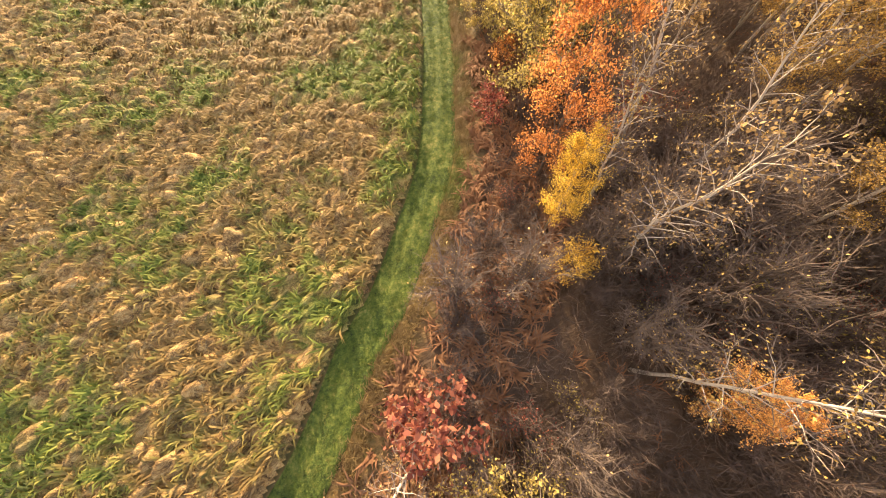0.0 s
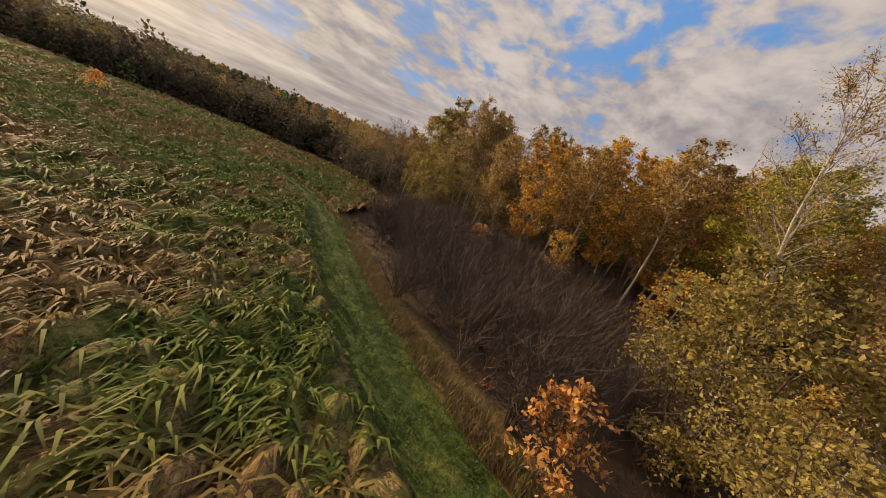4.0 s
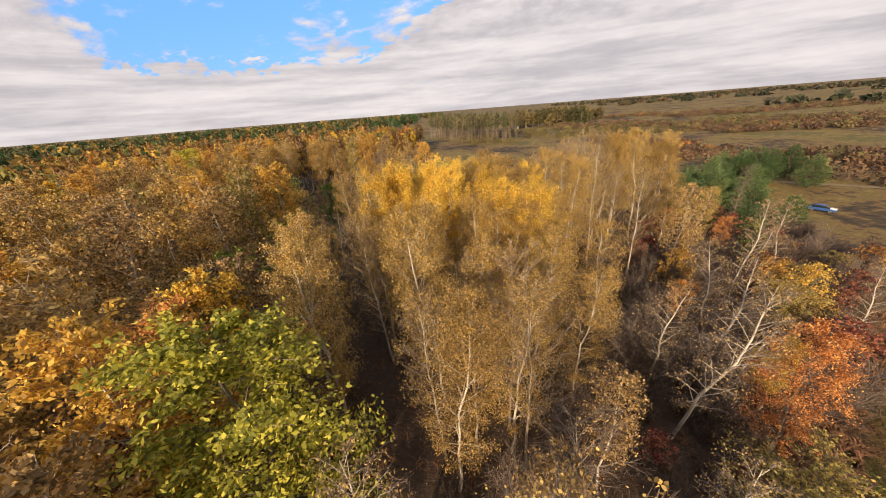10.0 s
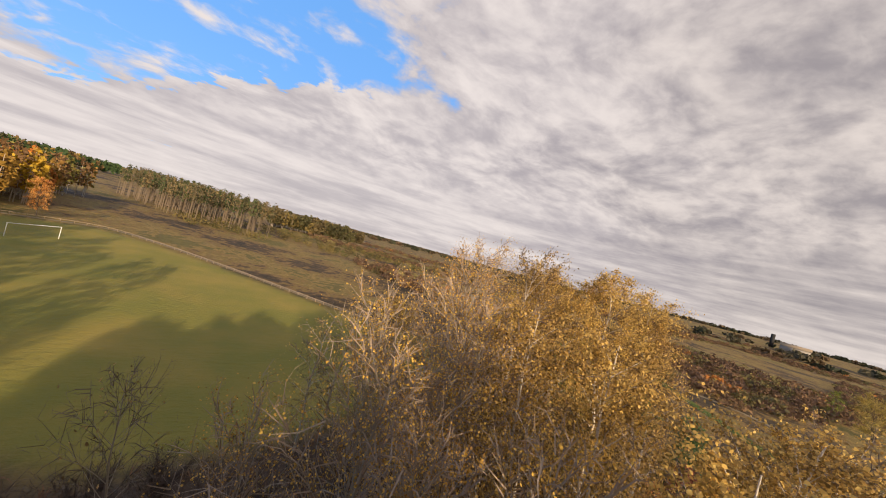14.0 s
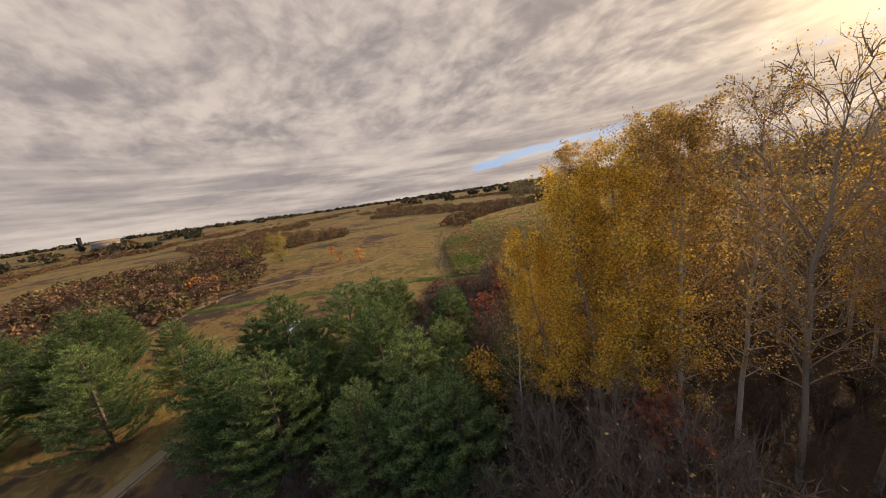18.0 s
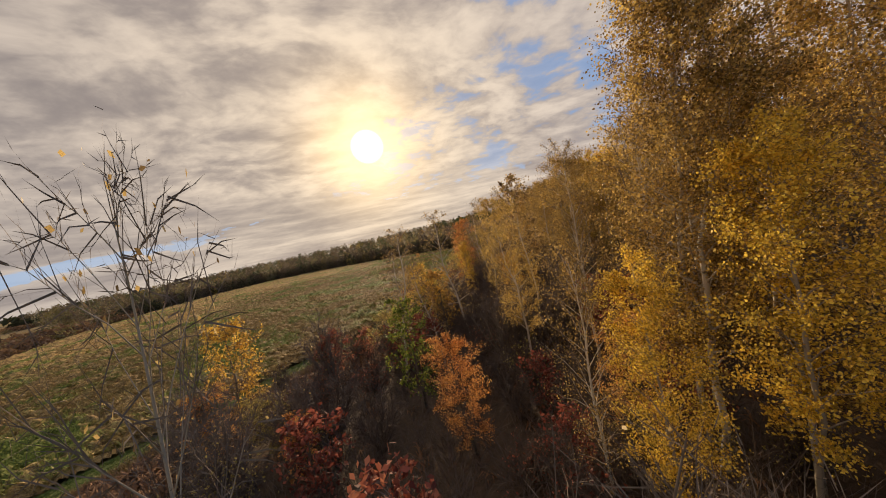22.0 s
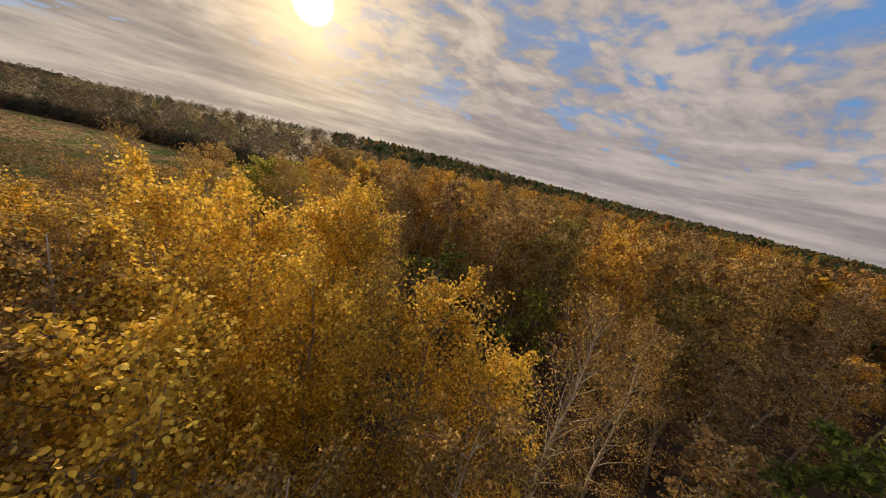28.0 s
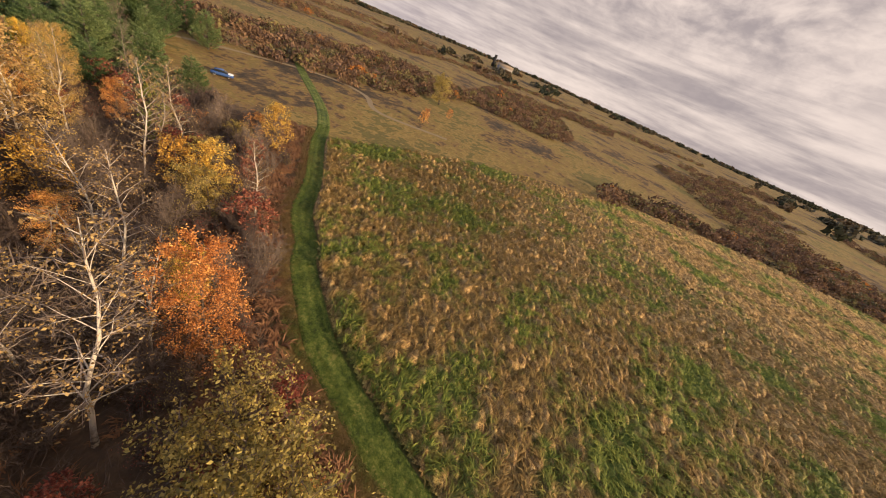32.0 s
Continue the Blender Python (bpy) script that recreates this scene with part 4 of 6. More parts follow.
def plant(kind, x, y, height=None, turn=None, s=None, check=True, label="", tilt=0.0, way=0.0):
    """Puts a plant of this kind on the ground, lower where the flight line passes over it."""
    rng = random
    h = height or kind.h * rng.uniform(0.88, 1.12)
    if kind in BIRCHES[:6] + ASPENS and flight_gap(x, y, h) < 11.0:
        kind = NEAR[0] if kind in ASPENS else NEAR[1] if kind in BIRCHES[3:5] else NEAR[2]
    k = h / kind.h
    while not clear_of_flight(x, y, h, kind.r * (s or k)):
        h -= 0.4
        k = h / kind.h
        if h < 0.35 * kind.h or not check:
            return None
    m = at(x, y, float(ridge(x, y)) - 0.03, turn if turn is not None else rng.uniform(0, 360), k if s is None else s, k, tilt, way)
    if kind.used:
        ob = copy_thing(kind.root, m)
        ob.matrix_basis = m
    else:
        ob, kind.used = kind.root, True
        ob.matrix_basis = m
    ob["label"] = label or kind.label
    PLACED.append((x, y, kind.r * k, h))
    return ob


def crowded(x, y, gap):
    return any(abs(px - x) < gap and abs(py - y) < gap and math.hypot(px - x, py - y) < gap for px, py, *_ in PLACED)


# ---------------------------------------------------------------- plants that stand out, one by one
random.seed(21)
plant(MAPLES[0], 20.6, 34.8, 12.2, s=0.82)
plant(ASPENS[1], 18.9, 31.2, 8.6, label="low aspen in bright golden leaf beside the path")
plant(MAPLES[3], 18.1, 28.6, 4.4)
plant(MAPLES[0], 20.1, 19.9, 6.5, label="low orange maple under bare birches")
plant(MAPLES[1], 7.6, 25.2, 5.2, s=1.6, label="rust-red sapling bush beside the path")
plant(MAPLES[1], 20.6, 40.7, 3.6)
plant(MAPLES[1], 26.6, 40.6, 3.4)
plant(MAPLES[1], 28.9, 35.8, 3.4)
plant(MAPLES[2], 25.9, 55.4, 3.4)
plant(MAPLES[2], 24.2, 45.3, 3.0)
plant(WILLOWS[0], 26.4, 45.6, 10.6)
plant(WILLOWS[0], 30.4, 50.4, 8.6)
plant(WILLOWS[1], 25.8, 50.4, 5.4)
plant(WILLOWS[1], 24.4, 41.4, 8.0, label="yellow-green willow bush beside the path")
plant(WILLOWS[0], 56.6, 77.6, 9.6)
plant(WILLOWS[0], 60.4, 81.0, 9.0)
plant(WILLOWS[1], 54.4, 75.6, 5.4, label="low olive willow bush at the wood's edge")
plant(ASPENS[1], 53.4, 63.0, 15.0, s=1.2, label="broad aspen in deep orange-gold leaf")
plant(ASPENS[1], 56.2, 54.4, 16.6, s=1.2)
plant(OAK, 51.0, 43.4, 18.0, s=1.25)
plant(MAPLES[0], 60.0, 41.4, 16.0, label="tall maple in pale orange-brown leaf")
plant(MAPLES[3], 44.8, 49.6, 7.0, s=1.5, label="round low tree in dense yellow-orange leaf")
plant(MAPLES[3], 36.6, 44.8, 4.4, label="small bright yellow tree under the birches")
plant(MAPLES[3], 50.4, 58.6, 6.0)
plant(MAPLES[2], 49.0, 66.6, 3.6)
plant(BARE, 63.4, 90.0, 13.0)
plant(BARE, 65.6, 93.0, 11.6)
plant(YOUNG_OAK, 61.6, 25.8, 13.0)
plant(BIRCHES[4], 52.4, 51.6, 18.4)
plant(BIRCHES[3], 54.6, 48.8, 16.8)
plant(BIRCHES[4], 55.0, 58.6, 16.0)
plant(BIRCHES[3], 57.8, 60.6, 15.6)
plant(BARE, 59.4, 65.4, 14.0)
plant(BIRCHES[6], 53.6, 66.4, 7.4)
plant(BIRCHES[6], 45.2, 44.0, 14.0)

plant(BIRCHES[3], 38.0, 43.4, 11.8)
plant(BIRCHES[0], 43.0, 39.2, 16.6)
plant(BIRCHES[4], 44.2, 37.2, 16.0)
plant(BIRCHES[0], 41.6, 36.6, 16.4)
plant(BIRCHES[5], 39.2, 36.2, 15.8)
plant(BIRCHES[0], 40.0, 31.4, 16.6)
plant(BIRCHES[2], 37.0, 30.2, 16.0)
plant(BIRCHES[5], 33.6, 31.4, 14.6)
plant(BIRCHES[2], 39.9, 23.5, 16.8)
plant(BIRCHES[1], 34.4, 25.6, 15.8)
plant(BIRCHES[0], 30.0, 24.4, 15.6)
plant(BIRCHES[6], 26.8, 34.0, 15.4)
plant(BIRCHES[6], 21.4, 27.6, 13.0)
plant(BIRCHES[7], 22.6, 31.6, 11.4)
plant(BIRCHES[7], 18.3, 22.4, 12.0)
plant(BIRCHES[6], 6.8, 24.0, 10.0)
plant(BIRCHES[6], 2.5, 9.8, 12.0)
plant(BIRCHES[7], 26.6, 28.9, 13.0)
plant(BIRCHES[7], 29.8, -19.9, 12.4)
plant(BIRCHES[6], 27.4, -21.2, 12.6)
# twiggy crowns over the inner wood, with brown bushes between
for k, x, y, h in ((1, 47.4, 20.8, 14.8), (1, 45.0, 16.7, 14.2), (2, 49.2, 16.8, 15.4), (1, 43.0, 22.7, 13.2), (1, 41.3, 19.8, 13.4), (2, 47.6, 24.5, 14.0), (0, 39.5, 19.2, 12.8), (2, 51.3, 20.2, 14.8), (1, 43.5, 26.6, 12.6), (1, 40.2, 25.0, 11.8)):
    plant(NEAR[k], x, y, h, s=h / 17 * 1.2, tilt=2.5, way=x)
inner = np.random.default_rng(46)
for q in range(60):
    k = SHRUBS[(3, 2, 3, 2, 4, 0)[q % 6]]
    plant(k, inner.uniform(20, 40), inner.uniform(16, 33), k.h * inner.uniform(1.0, 1.5))
# crowns close under the flight over the wood
for k, x, y, h in ((0, 40.7, 9.2, 18.9), (0, 41.7, 12.9, 18.3), (0, 36.3, 6.3, 17.6), (0, 34.3, 10.0, 18.3), (2, 30.3, 2.8, 16.4), (2, 12.7, 0.7, 14.2), (2, 10.3, 3.8, 12.6), (1, 30.9, 8.1, 18.2), (3, 27.2, -10.6, 17.2), (2, 17.1, -10.3, 19.2), (2, 25.7, -15.0, 14.6), (2, 16.3, -11.4, 19.0), (3, 28.0, -13.2, 14.2), (2, 14.4, -7.0, 20.1), (2, 11.9, -6.4, 19.3),
                   (3, 28.6, -4.4, 17.6), (0, 16.3, -14.7, 18.4), (2, 17.8, -13.2, 19.6), (0, 14.8, -15.7, 17.4), (0, 12.5, -16.5, 14.5), (1, 10.7, -17.5, 11.6), (2, 13.4, -13.0, 17.3), (1, 25.6, -20.3, 13.9), (2, 15.0, -14.0, 15.3), (2, 11.0, -9.1, 14.5), (0, 9.0, -10.0, 12.4), (1, 5.4, -6.8, 9.9), (2, 10.3, -6.9, 17.7), (2, 33.5, 16.4, 16.0),
                   (2, 38.3, 6.4, 18.9), (2, 36.3, 6.7, 18.9), (2, 41.6, 6.4, 18.9), (2, 40.0, 8.1, 18.9), (2, 42.8, 8.8, 18.9), (2, 38.0, 9.6, 18.9), (2, 34.2, 6.6, 18.9), (2, 44.8, 10.5, 18.9), (2, 31.5, 6.2, 19.5), (2, 28.1, 5.3, 18.0), (1, 25.4, 5.9, 19.4), (2, 35.5, 11.2, 18.9), (2, 40.9, 7.1, 18.8), (0, 44.6, 8.9, 18.9), (0, 46.4, 11.7, 19.2), (2, 42.6, 12.2, 18.9),
                   (0, 49.8, 11.7, 18.6), (0, 50.8, 15.2, 20.3), (0, 47.9, 15.1, 20.2), (0, 52.7, 18.1, 20.0), (2, 55.4, 19.7, 15.3), (2, 58.7, 23.0, 14.8), (1, 48.1, 25.8, 17.4), (2, 56.2, 32.5, 18.9), (2, 52.4, 35.6, 18.9), (1, 41.7, 32.5, 16.8), (3, 39.2, 34.2, 17.6), (3, 38.2, 37.6, 16.8), (1, 36.6, 5.8, 20.6), (1, 38.2, 5.4, 20.9), (2, 39.8, 5.6, 20.4), (1, 42.4, 5.2, 18.2),
                   (3, 34.4, -6.4, 13.6), (3, 32.4, -5.4, 16.6), (3, 30.4, -4.2, 17.3), (3, 30.4, -7.4, 17.4), (3, 27.0, -7.4, 19.4), (3, 22.2, -11.2, 20.6), (1, 20.0, -11.0, 20.4), (3, 24.6, -10.2, 19.4), (3, 29.4, -6.4, 17.8), (2, 28.6, -2.4, 17.4), (2, 27.4, -0.6, 17.2), (2, 26.0, 1.0, 16.6), (3, 33.2, -3.0, 15.2), (3, 31.0, -1.6, 16.2), (0, 46.2, 16.8, 20.2), (0, 52.2, 15.4, 19.8),
                   (0, 38.6, 18.4, 18.6), (0, 39.6, 20.6, 18.0), (0, 34.6, 19.4, 18.2), (2, 33.2, 19.2, 17.6), (2, 41.0, 22.4, 17.4), (2, 36.6, 20.6, 16.4), (0, 51.7, 9.2, 18.9), (0, 53.0, 7.6, 17.4), (2, 51.2, 6.4, 17.2)):
    plant(NEAR[k], x, y, h)
for x, y, h in ((14.2, -20.0, 7.0), (16.0, -18.6, 8.2), (17.8, -20.2, 7.4), (19.6, -18.4, 8.4), (18.6, -21.6, 6.2), (21.4, -19.6, 7.6), (15.4, -21.6, 5.6), (20.6, -21.2, 6.8), (12.6, -18.8, 6.4)):
    plant(SHRUBS[2], x, y, h, s=h / 6.2)
plant(MAPLES[1], 17.2, -17.0, 7.0, s=1.3, label="rust-red sapling between pale bare shrubs")
plant(NEAR[2], 44.6, 3.4, 17.6)
plant(NEAR[2], 43.0, 2.0, 16.8)
plant(BIRCHES[5], 62.6, 36.6, 15.6, s=1.4)
plant(ASPENS[1], 49.6, -3.0, 14.4)
plant(BARE, 38.4, -10.4, 12.2, s=0.5, label="thin leafless sapling with bare twigs")
plant(ASPENS[1], 39.4, -9.0, 8.4, s=0.42, label="small aspen in bright golden leaf")
plant(ASPENS[1], 6.0, -8.4, 9.4)
plant(MAPLES[0], 9.0, -4.6, 6.4)
plant(MAPLES[1], -0.6, -5.6, 5.2, label="red-leaved sapling between pines and birches")
plant(MAPLES[0], 3.4, -0.6, 6.2, label="orange-red tree glowing at the wood's edge")
plant(MAPLES[1], 15.0, -1.1, 6.5, label="crimson bush under the birches")
plant(MAPLES[3], 7.4, 20.0, 8.0)
plant(WILLOWS[1], -6.4, 7.6, 3.4, label="low leafy bush, still green")
plant(BARE, -3.8, -8.7, 13.1, s=0.37, label="thin leafless sapling with bare twigs")
plant(WILLOWS[0], 73.4, -49.0, 12.0, label="round pale willow beside the football pitch")
plant(MAPLES[0], 77.0, -118.0, 10.0, label="red tree at the far end of the pitch")
plant(MAPLES[2], -65.7, 14.1, 4.2, s=1.3, label="orange bush standing in the heath")
plant(MAPLES[2], -74.0, 11.5, 3.6, label="small orange bush in the heath")
plant(MAPLES[2], -88.0, 15.0, 4.0, label="rust-orange bush in the heath")
plant(WILLOWS[0], -108.0, 4.0, 12.0, label="pale rounded tree in the heath")
plant(YOUNG_OAK, -122.0, -4.0, 9.0)
plant(BIRCHES[2], 96.0, -2.0, 13.0)
plant(MAPLES[3], 92.0, -8.4, 8.0)
plant(MAPLES[2], 36.5, 122.0, 3.4, label="small lone red tree in the meadow")

plant(BIRCHES[0], 11.4, -6.0, 17.5, label="big golden birch at the corner of the wood")
plant(MAPLES[1], 17.8, 5.1, 5.0, label="crimson bush in the undergrowth")
plant(MAPLES[1], -3.8, 1.1, 4.6)
plant(BIRCHES[6], 5.6, 9.0, 9.0)
plant(YOUNG_OAK, 2.6, 5.0, 7.5, label="low tree still in green leaf")
plant(WILLOWS[1], 8.6, 20.0, 6.0)
plant(WILLOWS[1], 3.4, 14.0, 5.0)
plant(BIRCHES[6], 10.0, 13.0, 13.0)
plant(BIRCHES[4], 16.2, 10.6, 15.0)
plant(BIRCHES[3], 20.6, 8.6, 17.4)
floor_rng = np.random.default_rng(43)
for q in range(190):
    x, y = floor_rng.uniform(8, 36), floor_rng.uniform(5, 36)
    if inside(WOOD, x, y) and float(edge_distance(WOOD, np.array(x), np.array(y))) > 1.0 and not crowded(x, y, 1.6):
        k = SHRUBS[floor_rng.choice(5, p=(0.22, 0.22, 0.24, 0.26, 0.06))]
        plant(k, x, y, k.h * floor_rng.uniform(0.75, 1.2))
edge_rng = np.random.default_rng(44)
for q in range(150):
    x, y = edge_rng.uniform(-20, 18), edge_rng.uniform(-28, 24)
    if inside(WOOD, x, y) and float(edge_distance(WOOD, np.array(x), np.array(y))) > 1.2 and not (x < 8 and y < -12) and x > -12:
        k = [MAPLES[1], MAPLES[2], MAPLES[3], SHRUBS[3], SHRUBS[4], SHRUBS[2], SHRUBS[0], SHRUBS[1]][edge_rng.choice(8, p=(0.07, 0.06, 0.09, 0.18, 0.12, 0.18, 0.16, 0.14))]
        if k is MAPLES[3] and x < 7 and y < 2:
            k = SHRUBS[3] if edge_rng.uniform() < 0.5 else MAPLES[1]
        plant(k, x, y, k.h * edge_rng.uniform(0.7, 1.3))

for x, y, h, k in ((-26.8, -38.3, 8.3, 1), (-0.5, -19.8, 6.8, 0), (4.1, -20.1, 6.1, 2), (-21.9, -31.5, 6.1, 1), (-1.1, -11.2, 5.5, 2), (-5.6, -19.4, 7.7, 0), (-35.0, -45.0, 7.0, 1), (-24.0, -40.0, 7.2, 0), (-16.0, -37.0, 7.2, 1), (-10.0, -24.0, 7.5, 0), (-10.0, -14.0, 6.4, 2), (-32.0, -50.0, 6.4, 0), (-23.0, -45.0, 7.0, 1), (-7.0, -30.0, 6.6, 2), (-39.0, -37.0, 6.6, 1), (-43.0, -49.0, 7.0, 0), (-5.0, -7.0, 4.6, 2), (2.0, -15.0, 4.8, 2), (9.3, -15.2, 5.5, 0), (-13.0, -9.0, 5.0, 2), (0.0, -28.0, 6.8, 1), (8.0, -23.0, 5.5, 2), (-3.0, -29.6, 6.1, 0), (5.5, -25.0, 5.7, 1), (9.6, -21.4, 5.5, 0), (-1.8, -25.4, 5.9, 2), (7.4, -19.2, 5.2, 1), (-7.4, -23.0, 5.9, 1), (-12.0, -26.0, 6.1, 0), (-24.0, -39.5, 6.3, 2)):
    if not inside(LAWN, x, y):
        plant(PINES[k], x, y, h * 1.28, s=h * 1.45 / PINES[k].h)

# ---------------------------------------------------------------- the wood
rng = np.random.default_rng(77)
THICKET = [(25.6, 55), (36, 53), (48, 58), (54, 66), (57, 78), (52, 78.6), (39.4, 74.6), (35.2, 70), (31.6, 65), (28.4, 60.6)]
VISTA = [(48, -8), (84, -4), (92, -42), (66, -34)]
HOLLOW = [(53, 26), (60, 28), (58, 38), (46, 44), (44, 38)]
weights = np.array([3.0, 2.2, 2.2, 2.0, 2.0, 1.0, 1.1, 0.9])
weights /= weights.sum()
count = 0
tries = 0
while count < 330 and tries < 9000:
    tries += 1
    x, y = rng.uniform(-34, 128), rng.uniform(-60, 150)
    if not inside(WOOD, x, y) or inside(GLADE, x, y) or inside(THICKET, x, y):
        continue
    if x < 24.5 and y < -14 or x < 8.5 and y < -8 or 24 < x < 36 and y < -9 or 46 < x < 52 and 45.5 < y < 57 or 33.5 < x < 56 and y < 4.5 or 17 < x < 24 and -8 < y < -2 or 54 < x < 66 and 8 < y < 19 or 11 < x < 27 and 12 < y < 38 or 22 < x < 47 and 48 < y < 62 or 22 < x < 57 and 62 <= y < 95 or x < 84 and y > 88 or inside(VISTA, x, y) and rng.uniform() < 0.85 or x < 10 and y > 2 or x < -1 or inside(HOLLOW, x, y) and rng.uniform() < 0.8:
        continue
    rim = float(edge_distance(WOOD, np.array(x), np.array(y)))
    gap = 3.1 if x < 75 else 4.6
    if rim < 2.5 or crowded(x, y, gap):
        continue
    young = rim < 14 and y > -14
    u = rng.uniform()
    if u < 0.80:
        i = rng.choice(8, p=weights)
        kind = BIRCHES[i]
    elif u < 0.90:
        kind = ASPENS[rng.integers(0, 2)]
    elif u < 0.94:
        kind = OAK if rng.uniform() < 0.3 and x > 90 else YOUNG_OAK
    elif u < 0.97:
        kind = MAPLES[0]
    else:
        kind = BARE
    if 55 < x < 78 and 60 < y < 93:
        kind = [BIRCHES[4], BIRCHES[5], BIRCHES[3], BARE, WILLOWS[0], BIRCHES[6]][rng.choice(6, p=(0.28, 0.22, 0.2, 0.12, 0.1, 0.08))]
    h = min(kind.h * rng.uniform(0.9, 1.15) * (0.58 + 0.035 * rim if young and rim < 12 else 1.0) * (1.12 if x > 66 else 1.0), 20.0)
    if x > 80 and y > 100:
        kind = [BIRCHES[4], BIRCHES[3], BARE, BIRCHES[5]][count % 4]
        h = min(h, 12.5)
    if x < 5.5 and y > -2.5:
        kind, h = BIRCHES[6], min(h, 9.0)
    # darker leaf colours here stand in for the shadow over this part
    if 56 < x < 95 and -13 < y < 5:
        kind = [YOUNG_OAK, BIRCHES[4], BIRCHES[6], BIRCHES[3]][count % 4]
        h = min(h, 14.5)
    if 26 < x < 37 and 36 < y < 52:
        kind = [BIRCHES[6], BIRCHES[4], BARE][count % 3]
        h = min(h, 11.5)
    if plant(kind, x, y, h, tilt=rng.uniform(0, 5), way=rng.uniform(0, 6.28)) is not None:
        count += 1

# underwood
bushes = 0
tries = 0
while bushes < 200 and tries < 6000:
    tries += 1
    x, y = rng.uniform(-32, 95), rng.uniform(-52, 110)
    if not inside(WOOD, x, y) or inside(GLADE, x, y):
        continue
    dense = inside(THICKET, x, y)
    rim = float(edge_distance(WOOD, np.array(x), np.array(y)))
    if rim < 1.5 or not dense and crowded(x, y, 1.5) or x < 2 and y < -20 or not dense and rng.uniform() < 0.35 * (rim > 20):
        continue
    i = rng.choice(2) if dense else rng.choice(5, p=(0.3, 0.25, 0.2, 0.13, 0.12))
    if plant(SHRUBS[i], x, y, SHRUBS[i].h * rng.uniform(0.7, 1.15), s=None) is not None:
        bushes += 1
for q in range(90):
    x, y = rng.uniform(25, 58), rng.uniform(52, 80)
    if inside(THICKET, x, y):
        plant(SHRUBS[q % 2], x, y, SHRUBS[q % 2].h * rng.uniform(0.75, 1.05))

# fine brown growth between the shrubs, too many stems to count
u = np.random.default_rng(31)
spots = np.column_stack([u.uniform(-30, 100, 26000), u.uniform(-52, 112, 26000)])
rim = edge_distance(WOOD, spots[:, 0], spots[:, 1])
dens = np.where(inside(THICKET, spots[:, 0], spots[:, 1]), 1.0, np.where(rim < 22, 0.55, 0.22))
ok = inside(WOOD, spots[:, 0], spots[:, 1]) & ~inside(GLADE, spots[:, 0], spots[:, 1]) & ((rim > 1.2) | (dens > 0.9)) & (u.uniform(size=len(rim)) < dens) & ~((spots[:, 0] < 2) & (spots[:, 1] < -18)) & (line_distance(spots[:, 0], spots[:, 1]) > 2.0)
spots, rim = spots[ok][:6200], rim[ok][:6200]
tall = np.where(inside(THICKET, spots[:, 0], spots[:, 1]), u.uniform(2.6, 4.6, len(spots)), u.uniform(1.2, 3.6, len(spots)) * np.clip(0.5 + rim / 8, 0.5, 1.15))
per = 34
i = np.repeat(np.arange(len(spots)), per)
m = len(i)
az = u.uniform(0, 6.28, m)
f0 = u.uniform(0.0, 0.8, m)
tl = u.uniform(0.1, 1.15, m)
out = np.column_stack([np.cos(az), np.sin(az)]) * tl[:, None]
p0 = np.column_stack([spots[i] + out * (tall[i] * f0 * 0.5)[:, None], tall[i] * f0])
ln = tall[i] * u.uniform(0.18, 0.5, m)
wy = unit(np.column_stack([out * 0.9 + u.normal(0, 0.3, (m, 2)), np.full(m, 0.8)]))
p2 = p0 + wy * ln[:, None]
p1 = (p0 + p2) / 2 + u.normal(0, 0.05, (m, 3)) * ln[:, None]
v1, q1, t1 = ribbons(p0, p1, p2, np.where(f0 < 0.15, 0.021, 0.0105), u)
tagged(new("underwood", solid("underwood", v1, [q1, t1], M_TWIG_DARK)), "dense bare brown twigs and saplings of the underwood", "undergrowth", kind="stuff")

for k in BIRCHES + ASPENS + MAPLES + WILLOWS + [OAK, YOUNG_OAK, BARE] + SHRUBS + PINES + NEAR:
    if not k.used:
        for o in (*k.root.children_recursive, k.root):
            bpy.data.objects.remove(o)


